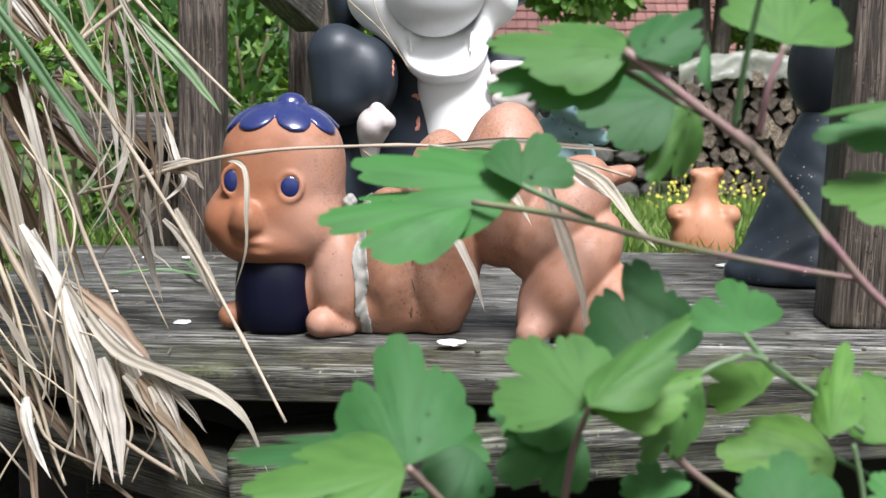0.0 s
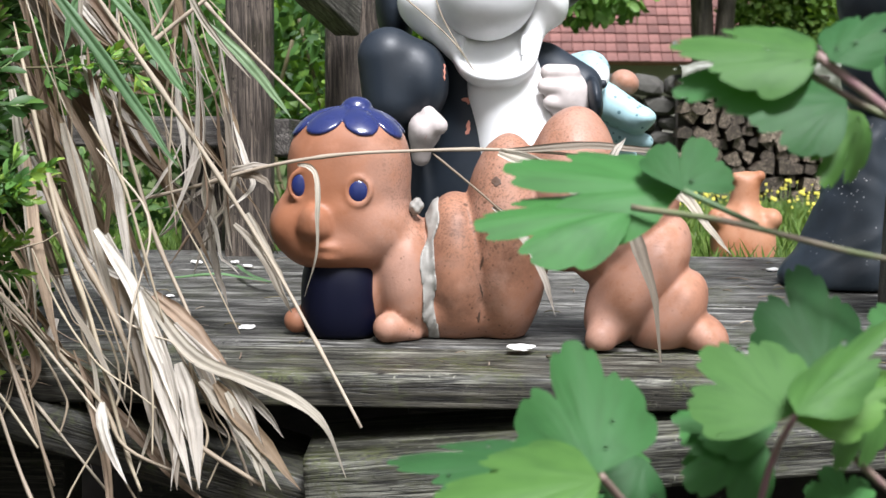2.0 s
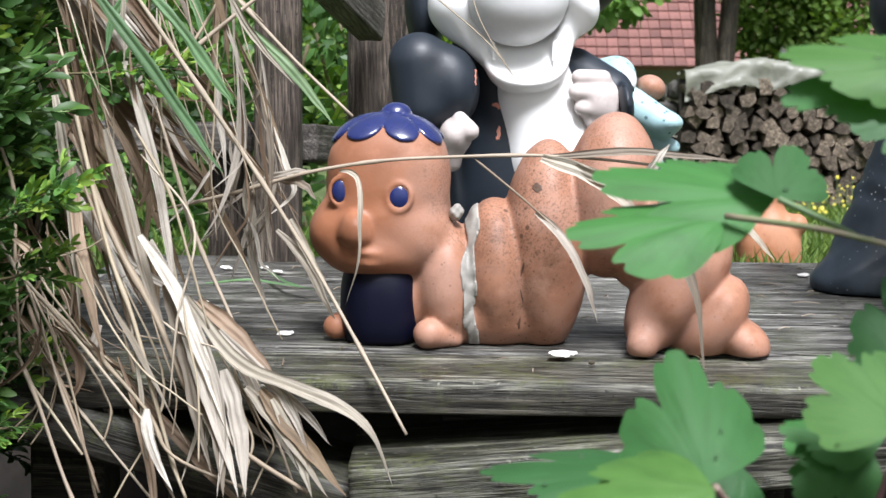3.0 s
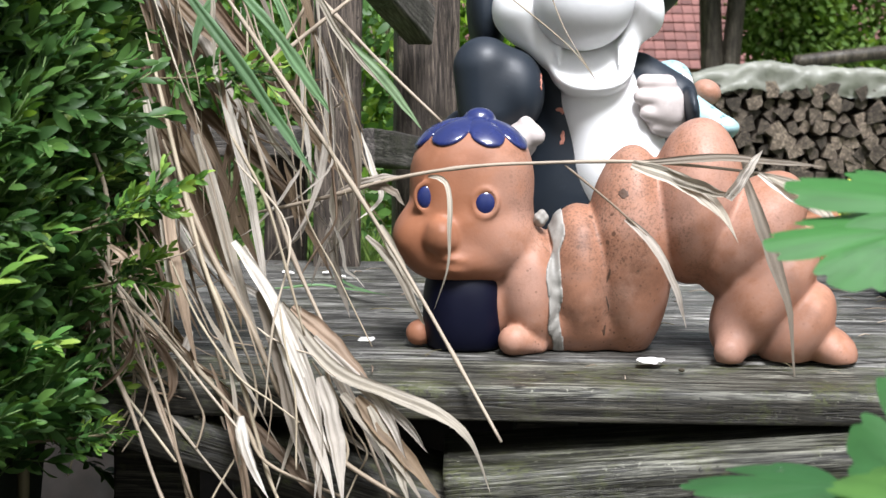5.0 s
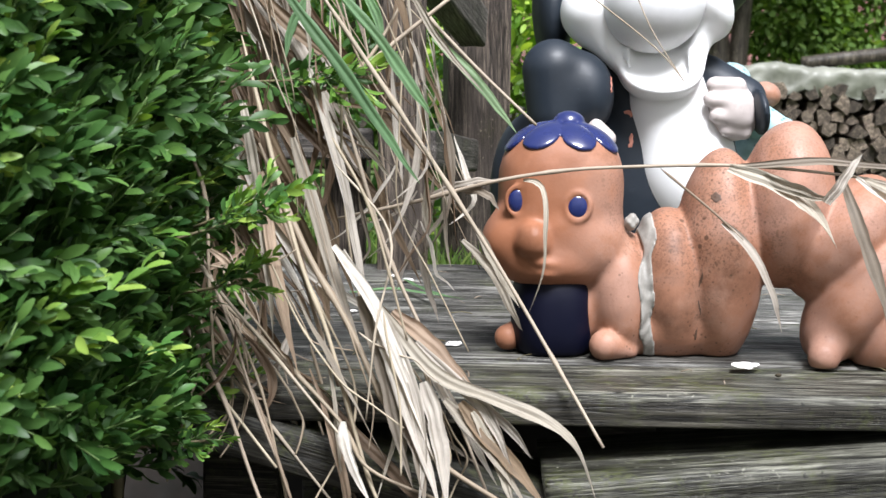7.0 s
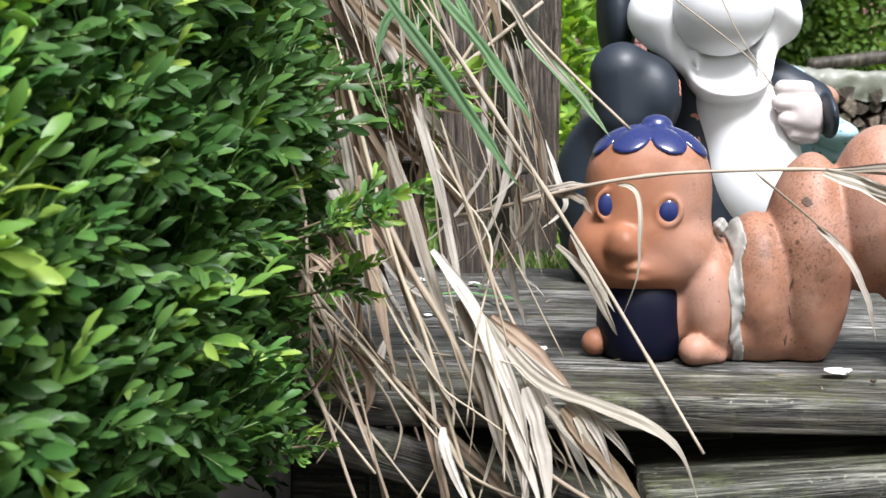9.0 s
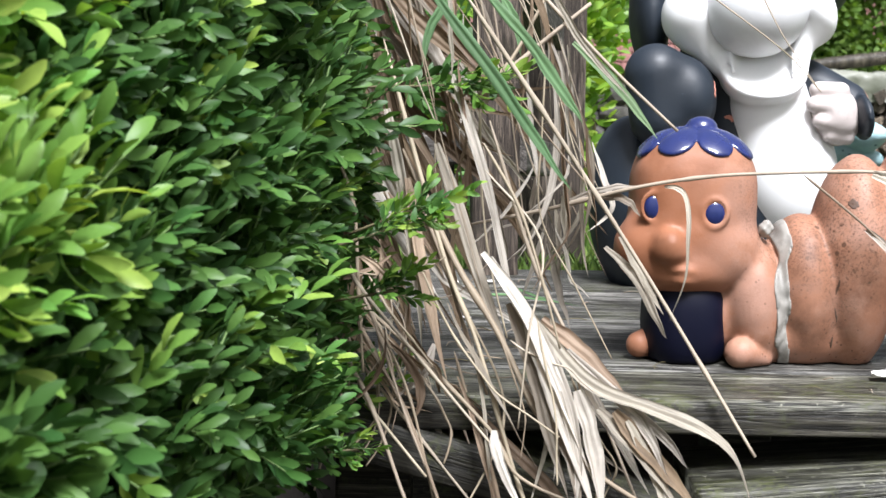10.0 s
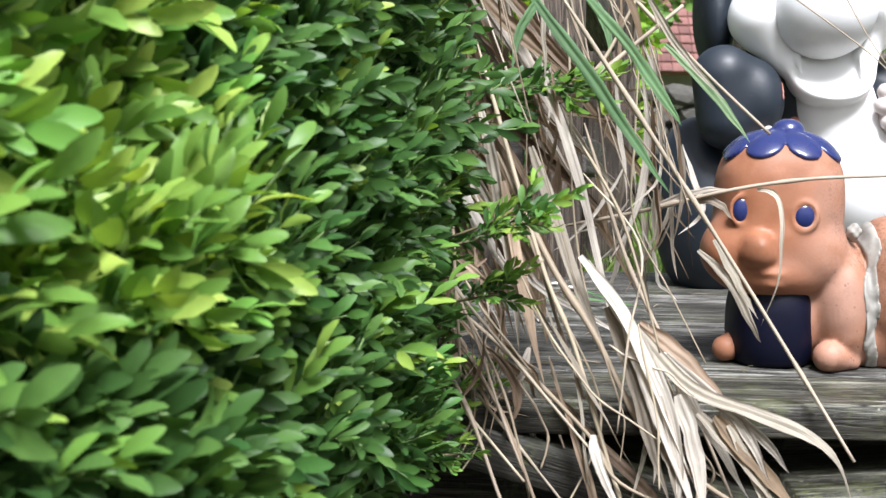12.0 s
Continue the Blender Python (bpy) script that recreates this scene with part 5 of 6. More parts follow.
# the long stem across the caterpillar's face, with its leaves
stem([(-0.2711, 1.0668, 0.0971), (-0.215, 1.0383, 0.1109), (-0.1624, 1.016, 0.1263), (-0.1189, 1.0117, 0.1342), (-0.0755, 1.012, 0.1375), (-0.0035, 1.0113, 0.1392), (0.0754, 1.0093, 0.1323), (0.1203, 1.0079, 0.1208)], 0.0014, (0.2, 0.42, 0.66))
blade([(-0.0071, 1.0112, 0.1392), (0.0564, 1.0051, 0.1425), (0.1122, 1.0021, 0.1374)], 0.0052, twist=0.3)
blade([(-0.0107, 1.0105, 0.1387), (0.0213, 1.0064, 0.1269), (0.0443, 1.0016, 0.1094), (0.0573, 1.0015, 0.0879)], 0.0105, twist=0.8)
blade([(-0.0017, 1.0114, 0.1382), (0.0176, 1.0061, 0.1293), (0.0383, 1.0004, 0.122), (0.0541, 0.9986, 0.1188)], 0.008, twist=-0.6)
blade([(0.0606, 1.0063, 0.13), (0.0724, 0.9974, 0.0942), (0.0885, 0.9967, 0.0497), (0.0971, 1.0059, -0.0061)], 0.0088, twist=0.5)
blade([(0.0488, 0.9988, 0.1166), (0.0586, 0.9928, 0.1334), (0.0685, 0.9924, 0.1484)], 0.0068, twist=0.1, start=1.0)
blade([(0.0695, 1.007, 0.133), (0.0921, 1.0017, 0.1175), (0.1173, 1.0006, 0.1036)], 0.006, twist=0.6)
blade([(0.0749, 1.0071, 0.1324), (0.1012, 0.995, 0.1191), (0.1216, 0.9884, 0.0922), (0.1368, 0.9898, 0.0746)], 0.0075, twist=0.7)
stem([(-0.0538, 1.0124, 0.1368), (-0.0211, 1.009, 0.1105), (-0.0007, 1.0095, 0.092)], 0.0009, ())
blade([(-0.0136, 1.0098, 0.1033), (0.0046, 1.008, 0.085), (0.0195, 1.0109, 0.0576), (0.0278, 1.018, 0.03)], 0.0068, twist=0.8)
blade([(-0.1406, 1.0141, 0.1283), (-0.1325, 1.01, 0.1265), (-0.1277, 1.0067, 0.1177), (-0.1264, 1.0022, 0.0982), (-0.1275, 1.005, 0.0719), (-0.1365, 1.0125, 0.041)], 0.0034, twist=0.35, n=34)
blade([(-0.1999, 1.0337, 0.1172), (-0.1772, 1.0223, 0.1262), (-0.1569, 1.0137, 0.1289)], 0.004, twist=0.4)
blade([(-0.1849, 1.0292, 0.1213), (-0.1659, 1.0166, 0.1199), (-0.1559, 1.0137, 0.1086)], 0.0055, twist=0.6)
# leaning stems
stem([(-0.2713, 0.9734, 0.2471), (-0.2244, 0.9757, 0.1789), (-0.1891, 0.9758, 0.1265), (-0.1534, 0.9693, 0.0715), (-0.1213, 0.9534, 0.0189), (-0.0934, 0.9366, -0.028)], 0.0016, (0.2, 0.42, 0.8))
stem([(-0.2531, 0.9826, 0.1683), (-0.2272, 0.9745, 0.0883), (-0.2018, 0.9634, 0.0341), (-0.1756, 0.9438, -0.0251), (-0.1594, 0.9327, -0.0638)], 0.0014, (0.3, 0.6))
stem([(-0.3191, 0.9968, 0.2169), (-0.2804, 0.9575, 0.089), (-0.2588, 0.9419, 0.0363), (-0.2357, 0.9285, -0.0385), (-0.2243, 0.9205, -0.0651)], 0.0016, (0.4, 0.62, 0.8))
stem([(-0.306, 0.9828, 0.1501), (-0.2732, 0.9582, 0.0842), (-0.2472, 0.9414, 0.0438), (-0.2195, 0.9255, -0.0074), (-0.1886, 0.9136, -0.0345), (-0.1504, 0.9101, -0.058)], 0.0022, (0.3, 0.55, 0.74))
stem([(-0.3386, 0.9695, 0.0628), (-0.3008, 0.952, 0.0333), (-0.2505, 0.932, -0.0136), (-0.2327, 0.922, -0.0394), (-0.1872, 0.9161, -0.058)], 0.0015, (0.35, 0.62))
stem([(-0.3322, 0.9717, 0.045), (-0.3198, 0.952, 0.0272), (-0.2977, 0.9348, -0.0103), (-0.2772, 0.9235, -0.0633)], 0.0016, (0.3, 0.6))
stem([(-0.3572, 0.9725, 0.0235), (-0.3321, 0.9541, 0.0051), (-0.2877, 0.9274, -0.0411)], 0.0013, (0.4,))
stem([(-0.22, 1.0404, 0.2496), (-0.2007, 1.0323, 0.2289), (-0.1701, 1.0256, 0.1977), (-0.133, 1.0192, 0.1631)], 0.0015, (0.3,))
stem([(-0.2594, 1.0036, 0.1753), (-0.2353, 1.0121, 0.2044), (-0.1899, 1.0202, 0.2429)], 0.0019, (0.5,))
stem([(-0.273, 1.0242, 0.1827), (-0.2437, 1.0231, 0.2011), (-0.2162, 1.0405, 0.2497)], 0.0016, (0.5,))
stem([(-0.1005, 1.151, 0.264), (-0.0475, 1.1133, 0.2183), (-0.0258, 1.0947, 0.1905)], 0.0006, ())
stem([(-0.0617, 1.1512, 0.2685), (-0.0497, 1.112, 0.2299), (-0.029, 1.0943, 0.1944)], 0.0005, ())
# broad leaves hanging low
blade([(-0.257, 0.9471, 0.0901), (-0.2348, 0.933, 0.0636), (-0.2192, 0.9212, 0.0331), (-0.2048, 0.9143, -0.0027), (-0.1901, 0.9076, -0.0412)], 0.0076, twist=0.7)
blade([(-0.2527, 0.9542, 0.0862), (-0.226, 0.9304, 0.0482), (-0.2078, 0.9173, 0.0101), (-0.2001, 0.9082, -0.0281), (-0.2024, 0.8982, -0.0591)], 0.0083, twist=-0.8)
blade([(-0.2271, 0.9408, 0.0536), (-0.1941, 0.9234, 0.0177), (-0.1591, 0.91, 0.0054), (-0.1294, 0.9028, -0.0054), (-0.1112, 0.9003, -0.0214), (-0.0998, 0.9036, -0.0522)], 0.0086, twist=0.9, n=30)
blade([(-0.2059, 0.9324, 0.0347), (-0.1747, 0.9183, 0.0071), (-0.151, 0.9119, -0.0115), (-0.137, 0.9096, -0.0295)], 0.0072, twist=-0.7)
blade([(-0.2486, 0.9253, -0.0122), (-0.2447, 0.9163, -0.0305), (-0.2297, 0.9086, -0.0588)], 0.0066, twist=0.4)
blade([(-0.2185, 0.9253, -0.0049), (-0.2038, 0.9123, -0.0258), (-0.1985, 0.8982, -0.059)], 0.0076, twist=0.5)
blade([(-0.1881, 0.9207, 0.003), (-0.1641, 0.9105, -0.0214), (-0.1371, 0.8993, -0.0583)], 0.0079, twist=0.8)
blade([(-0.1891, 0.9342, 0.021), (-0.1645, 0.9151, -0.0023), (-0.1474, 0.9057, -0.0368)], 0.0068, twist=-0.5)
blade([(-0.1702, 0.9925, 0.0983), (-0.1574, 0.9888, 0.0738), (-0.1429, 0.9873, 0.0491)], 0.0057, twist=0.5)
blade([(-0.1793, 0.9975, 0.0907), (-0.1617, 0.9887, 0.0737), (-0.1481, 0.9852, 0.0475), (-0.1408, 0.9867, 0.0349)], 0.0052, twist=-0.6)
blade([(-0.2298, 0.9343, 0.0527), (-0.2183, 0.9223, 0.0225), (-0.2038, 0.9112, -0.0155), (-0.1894, 0.8984, -0.059)], 0.0106, twist=0.5)
blade([(-0.2408, 0.942, 0.0602), (-0.2273, 0.9281, 0.0282), (-0.2174, 0.9147, -0.0097), (-0.2062, 0.9035, -0.0471)], 0.0090, twist=-0.4)
blade([(-0.2005, 0.9171, 0.0136), (-0.1911, 0.9096, -0.0183), (-0.1855, 0.8985, -0.0589)], 0.0103, twist=0.3)
blade([(-0.2207, 0.9457, 0.0514), (-0.1941, 0.933, 0.0313), (-0.1699, 0.9229, 0.0063)], 0.0094, material=STRAW_BROWN, twist=0.5)
blade([(-0.1795, 0.9165, 0.0022), (-0.1557, 0.9087, -0.0242), (-0.1257, 0.8994, -0.0581)], 0.0098, material=STRAW_BROWN, twist=0.6)
blade([(-0.1711, 0.915, -0.0023), (-0.1574, 0.909, -0.0277), (-0.1469, 0.8991, -0.0585)], 0.0083, twist=-0.4)
blade([(-0.2851, 0.9636, 0.0326), (-0.2898, 0.9542, 0.0164), (-0.3094, 0.9443, 0.0005)], 0.0060, twist=0.9)
blade([(-0.3024, 0.9628, 0.1333), (-0.2926, 0.9464, 0.0863), (-0.2841, 0.94, 0.0462), (-0.2758, 0.9374, 0.0125)], 0.0079, material=STRAW_BROWN, twist=0.7)
blade([(-0.2849, 0.9831, 0.1538), (-0.2683, 0.967, 0.1058), (-0.2521, 0.9506, 0.0591), (-0.2346, 0.9336, 0.0171)], 0.0083, twist=0.6)
blade([(-0.3159, 0.9797, 0.1745), (-0.3043, 0.9639, 0.1229), (-0.2946, 0.9478, 0.0725), (-0.2918, 0.9413, 0.0322)], 0.0076, twist=-0.7)
blade([(-0.2769, 1.0006, 0.1964), (-0.2569, 0.9856, 0.1401), (-0.2442, 0.9696, 0.0884), (-0.2351, 0.9526, 0.0452)], 0.0072, twist=0.8)
# green leaves among the straw
blade([(-0.29, 0.951, 0.245), (-0.2555, 0.9462, 0.2), (-0.2271, 0.9449, 0.1587), (-0.2045, 0.9445, 0.1276)], 0.0076, material=BLADE, twist=0.3)
blade([(-0.258, 0.9521, 0.2455), (-0.2271, 0.9483, 0.2087), (-0.2082, 0.9473, 0.1821), (-0.1988, 0.9492, 0.1671)], 0.0070, material=BLADE, twist=0.3)
blade([(-0.2, 1.0225, 0.2186), (-0.1705, 1.0199, 0.1899), (-0.1454, 1.0196, 0.1576)], 0.0072, material=BLADE, twist=0.3)
blade([(-0.2457, 1.0396, 0.2494), (-0.2362, 1.0376, 0.231), (-0.2331, 1.0336, 0.2089)], 0.006, material=BLADE, twist=0.3)
blade([(-0.2789, 1.0385, 0.2489), (-0.2914, 1.0361, 0.2267), (-0.2963, 1.0323, 0.2009)], 0.006, material=BLADE, twist=0.3)
blade([(-0.2692, 1.2614, 0.0267), (-0.2299, 1.2844, 0.0265), (-0.1843, 1.2531, 0.0233)], 0.0045, (0, -0.4, 1), 0.2, BLADE)
blade([(-0.2301, 1.3499, 0.0281), (-0.2066, 1.2851, 0.0258), (-0.1748, 1.2424, 0.0228)], 0.004, (0, -0.4, 1), 0.2, BLADE)


def drooping(rnd, x, y, z, angle, long, curl, forward=0.25, steps=6):
    """A line that falls from a place: angle from straight down towards +x, bending by curl, drifting forwards."""
    pts = [(x, y, z)]
    hook = rnd.uniform(-0.9, 0.9) if rnd.random() < 0.35 else 0.0
    for k in range(steps):
        angle += curl / steps + rnd.gauss(0, 0.07) + (hook if k == steps - 2 else 0)
        x += long / steps * math.sin(angle)
        z -= long / steps * math.cos(angle)
        y -= long / steps * rnd.uniform(0, forward)
        pts.append((x, y, z))
    return pts


def clear(pts):
    """Keeps loose straw above the planks and out of the figure's face."""
    return all(p[2] > deck_z(p[1]) + 0.004 or p[1] < 0.95 for p in pts) and max(p[0] for p in pts) < -0.165


def loose_straw():
    """The rest of the clump: old leaves and thin stems in two hanging sheaves, and the tangle at its foot."""
    rnd = random.Random(19)
    # the thick thatch of old leaves beside the box shrub
    for k in range(88):
        back = rnd.random()
        pts = drooping(rnd, rnd.uniform(-0.375, -0.298), 1.03 + 0.10 * back, rnd.uniform(0.08, 0.34), rnd.gauss(0.40, 0.16), rnd.uniform(0.08, 0.22), rnd.gauss(0.0, 0.25))
        if clear(pts):
            brown = rnd.random() < 0.45 + 0.5 * back
            blade(pts, rnd.uniform(0.004, 0.0105), (rnd.uniform(-0.8, 0.8), -1, rnd.uniform(-0.3, 0.4)), rnd.uniform(-1.4, 1.4), STRAW_BROWN if brown else None, rnd.uniform(0.1, 0.45), 16, 0.25)
    # the sheaf that hangs from the bent stems beside the fence post
    for k in range(22):
        u = rnd.random()
        pts = drooping(rnd, -0.238 + 0.055 * u + rnd.gauss(0, 0.006), 1.05 + rnd.gauss(0, 0.03), 0.285 - 0.13 * u + rnd.gauss(0, 0.012), rnd.gauss(0.42, 0.22), rnd.uniform(0.05, 0.14), rnd.gauss(-0.25, 0.3))
        if clear(pts):
            blade(pts, rnd.uniform(0.0025, 0.0062), (rnd.uniform(-0.9, 0.9), -1, rnd.uniform(-0.3, 0.4)), rnd.uniform(-2.2, 2.2), STRAW_BROWN if rnd.random() < 0.3 else None, rnd.uniform(0.15, 0.5), 18, 0.15)
    # single leaves between the two
    for k in range(14):
        pts = drooping(rnd, rnd.uniform(-0.285, -0.225), 1.05 + rnd.gauss(0, 0.03), rnd.uniform(0.12, 0.30), rnd.gauss(0.15, 0.3), rnd.uniform(0.04, 0.13), rnd.gauss(0.0, 0.4))
        if clear(pts):
            blade(pts, rnd.uniform(0.002, 0.0058), (rnd.uniform(-0.9, 0.9), -1, 0.1), rnd.uniform(-2, 2), STRAW_BROWN if rnd.random() < 0.4 else None, 0.3, 16, 0.15)
    # the sheaf that leans over the step
    for k in range(24):
        pts = drooping(rnd, -0.300 + 0.10 * rnd.random(), 0.945 + rnd.gauss(0, 0.012), rnd.uniform(-0.01, 0.09), rnd.gauss(0.52, 0.16), rnd.uniform(0.05, 0.14), rnd.gauss(-0.1, 0.3), 0.35)
        if max(p[0] for p in pts) < -0.15:
            if rnd.random() < 0.7:
                blade(pts, rnd.uniform(0.0022, 0.0075), (rnd.uniform(-0.8, 0.8), -1, rnd.uniform(-0.2, 0.9)), rnd.uniform(-1.8, 1.8), STRAW_BROWN if rnd.random() < 0.2 else None, rnd.uniform(0.1, 0.5), 16, 0.15)
            else:
                stem(pts, rnd.uniform(0.0005, 0.0012))
    # the brown tangle at the foot, under the shrub
    for k in range(60):
        pts = drooping(rnd, rnd.uniform(-0.37, -0.305), 0.97 + rnd.gauss(0, 0.02), rnd.uniform(0.03, 0.10), rnd.gauss(0.45, 0.5), rnd.uniform(0.04, 0.10), rnd.gauss(-0.6, 0.8), 0.3)
        if min(p[1] for p in pts) > 0.9:
            if rnd.random() < 0.5:
                blade(pts, rnd.uniform(0.002, 0.006), (rnd.uniform(-0.9, 0.9), -1, 0.2), rnd.uniform(-2, 2), STRAW_BROWN if rnd.random() < 0.75 else None, 0.35, 14, 0.2)
            else:
                stem(pts, rnd.uniform(0.0004, 0.0010))
    # limp tips hanging over the planks
    for k in range(16):
        pts = drooping(rnd, rnd.uniform(-0.225, -0.185), rnd.uniform(1.02, 1.12), rnd.uniform(0.08, 0.15), rnd.gauss(0.0, 0.2), rnd.uniform(0.03, 0.075), rnd.gauss(-0.3, 0.5), 0.1)
        if clear(pts):
            blade(pts, rnd.uniform(0.0025, 0.0055), (rnd.uniform(-1, 1), -1, 0), rnd.uniform(-2, 2), None, 0.35, 14, 0.2)
    # straight bare stems that slant down in front of the step
    for k in range(11):
        u = rnd.random()
        pts = drooping(rnd, -0.375 + 0.14 * u, 0.955 + rnd.gauss(0, 0.010), 0.04 + 0.13 * rnd.random(), rnd.gauss(0.48, 0.10), rnd.uniform(0.12, 0.24), rnd.gauss(0.0, 0.06), 0.30, 3)
        if max(p[0] for p in pts) < -0.155:
            stem(pts, rnd.uniform(0.0008, 0.0015))
    # thin bare stems, some of them crossing the rest
    for k in range(24):
        x, y, z = rnd.uniform(-0.36, -0.20), rnd.uniform(0.99, 1.15), rnd.uniform(0.20, 0.36)
        pts = drooping(rnd, x, y, z, rnd.gauss(0.28, 0.25), rnd.uniform(0.10, 0.26), rnd.gauss(0.05, 0.1), 0.3, 4)
        if clear(pts):
            stem(pts, rnd.uniform(0.0004, 0.0009))


loose_straw()


# ---- columbine in front ----
columbine = thing("columbine_plant", "fresh green columbine with lobed leaves and purplish stalks, wet with drops", "plant", at=(0.165, 0.43, -0.30))


def lobed_leaf(base, tip, width, facing=(0, -0.8, 0.6), cup=0.14, seed=0, lab=""):
    """A columbine leaflet: a fan of lobes from its base to its tip; width is its whole breadth."""
    rnd = random.Random(seed * 13 + 5)
    base, tip = Vector(base), Vector(tip)
    ax = tip - base
    long = ax.length
    ax.normalize()
    nor = Vector(facing)
    nor = (nor - ax * nor.dot(ax)).normalized()
    side = ax.cross(nor)
    na, nr = 121, 9
    spread = math.radians(80)
    verts, faces = [], []
    # three lobes with narrow clefts between them, each with three blunt teeth
    lobes = [(lobe * 47 + rnd.uniform(-4, 4), far * rnd.uniform(0.93, 1.05)) for lobe, far in ((-1, 0.90), (0, 1.0), (1, 0.90))]
    low = rnd.uniform(0.42, 0.62)
    notch = rnd.random()
    rim = []
    for i in range(na):
        a = math.degrees((2 * i / (na - 1) - 1) * spread)
        mid, far = min(lobes, key=lambda l: abs(a - l[0]))
        wide = 25 if abs(a) < abs(mid) or mid == lobes[1][0] else 33
        f = max(-1, min(1, (a - mid) / wide))
        e = max(0, 1 - abs(f) ** 3.2) ** 0.55
        teeth = (0.055 + 0.03 * notch) * math.exp(-(((abs(f) - 0.36) / 0.085) ** 2)) + 0.02 * math.exp(-(((abs(f) - 0.75) / 0.07) ** 2))
        low_here = low if abs(a) < 70 else low * max(0.05, (80 - abs(a)) / 10)
        rim.append(low_here + (far - low_here) * e - teeth)
    rim = [sum(rim[max(0, min(na - 1, i + k))] * w for k, w in ((-1, 0.2), (0, 0.6), (1, 0.2))) for i in range(na)]
    for i in range(na):
        t = 2 * i / (na - 1) - 1
        a = t * spread
        r = rim[i]
        for j in range(nr):
            q = j / (nr - 1)
            rr = r * q
            x, y = rr * math.sin(a), rr * math.cos(a)
            vein = 0.0050 * math.cos(a * 9) * q * (1 - 0.5 * q)
            z = -cup * (x * x * 1.3 + max(0, y) ** 2 * 0.7) + 0.04 * math.sin(3 * x + seed) * y + vein + 0.008 * math.sin(9 * a + seed) * q * q
            verts.append(base + ax * (y * long) + side * (x * width * 0.72) + nor * (z * long))
    for i in range(na - 1):
        for j in range(nr - 1):
            faces.append((i * nr + j, i * nr + j + 1, (i + 1) * nr + j + 1, (i + 1) * nr + j))
    me = mesh_of("leaf", verts, faces, COLUMBINE, uv=[(seed + i / (na - 1), j / (nr - 1)) for i in range(na) for j in range(nr)])
    return part("leaf", me, columbine, lab)


def stalk(points, r, purple=True):
    part("stalk", mesh_of("stalk", *tube(points, lambda u: r * (1 - 0.2 * u), 6 * len(points), 8), STALK if purple else BLADE), columbine)


# leaflets: base, tip, breadth, facing
lobed_leaf((0.0176, 0.4747, 0.1361), (-0.0325, 0.473, 0.1327), 0.0335, (0.1, -0.5, 0.85), seed=1)
lobed_leaf((0.0319, 0.4766, 0.141), (-0.0204, 0.489, 0.1499), 0.0389, (0, -0.64, 0.76), seed=2)
lobed_leaf((0.0302, 0.4676, 0.142), (0.0396, 0.4834, 0.1593), 0.0273, (-0.1, -0.85, 0.5), seed=3)
lobed_leaf((0.0556, 0.4018, 0.1789), (0.0185, 0.4083, 0.1854), 0.0235, (0, -0.68, 0.7), seed=4)
lobed_leaf((0.056, 0.4107, 0.1788), (0.0174, 0.4058, 0.1725), 0.0248, (0.1, -0.68, 0.7), seed=5)
lobed_leaf((0.0565, 0.3974, 0.1776), (0.0741, 0.4076, 0.1921), 0.0155, (-0.2, -0.8, 0.4), seed=6)
lobed_leaf((0.0717, 0.4426, 0.1686), (0.0433, 0.439, 0.164), 0.0252, (0, -0.72, 0.68), seed=7)
lobed_leaf((0.0793, 0.4539, 0.1649), (0.064, 0.4341, 0.1443), 0.017, (0.2, -0.9, 0.1), seed=8)
lobed_leaf((0.0944, 0.404, 0.1814), (0.0997, 0.424, 0.2045), 0.0299, (0, -0.9, 0.3), seed=9)
lobed_leaf((0.0794, 0.4293, 0.1686), (0.0834, 0.4462, 0.1881), 0.0055, (0.6, -0.6, 0.2), seed=10)
lobed_leaf((0.1343, 0.418, 0.1678), (0.1052, 0.4177, 0.1668), 0.0088, (0, -0.5, 0.9), seed=11)
lobed_leaf((0.1343, 0.4274, 0.1619), (0.1081, 0.4266, 0.1605), 0.0136, (0, -0.7, 0.7), seed=12)
lobed_leaf((0.137, 0.4241, 0.1439), (0.109, 0.4268, 0.146), 0.0298, (0, -0.4, 0.9), seed=13)
lobed_leaf((0.0006, 0.3924, 0.0746), (-0.0045, 0.4235, 0.105), 0.0344, (0, -0.9, 0.35), seed=14)
lobed_leaf((0.0006, 0.3811, 0.0763), (-0.0419, 0.3788, 0.073), 0.038, (0, -0.5, 0.85), seed=15)
lobed_leaf((-0.0088, 0.4543, 0.0633), (-0.0555, 0.4584, 0.0665), 0.0315, (0, -0.38, 0.92), seed=16)
lobed_leaf((0.0058, 0.4648, 0.0708), (0.0225, 0.4558, 0.0637), 0.0129, (0, -0.5, 0.9), seed=17)
lobed_leaf((0.0443, 0.3751, 0.0936), (0.0257, 0.393, 0.1105), 0.0293, (0.1, -0.85, 0.5), seed=18)
lobed_leaf((0.0434, 0.3637, 0.0962), (0.0687, 0.3837, 0.118), 0.0164, (-0.2, -0.6, 0.7), seed=19)
lobed_leaf((0.0452, 0.3774, 0.0924), (0.0733, 0.3859, 0.1023), 0.017, (-0.1, -0.6, 0.8), seed=20)
lobed_leaf((0.0476, 0.4048, 0.0854), (0.0213, 0.4082, 0.0874), 0.0183, (0, -0.7, 0.7), seed=21)
lobed_leaf((0.0664, 0.4400, 0.0928), (0.0647, 0.4620, 0.1222), 0.0300, (0, -0.9, 0.4), seed=22)
lobed_leaf((0.0887, 0.4198, 0.1057), (0.0862, 0.4343, 0.1207), 0.0229, (0, -0.8, 0.5), seed=23)
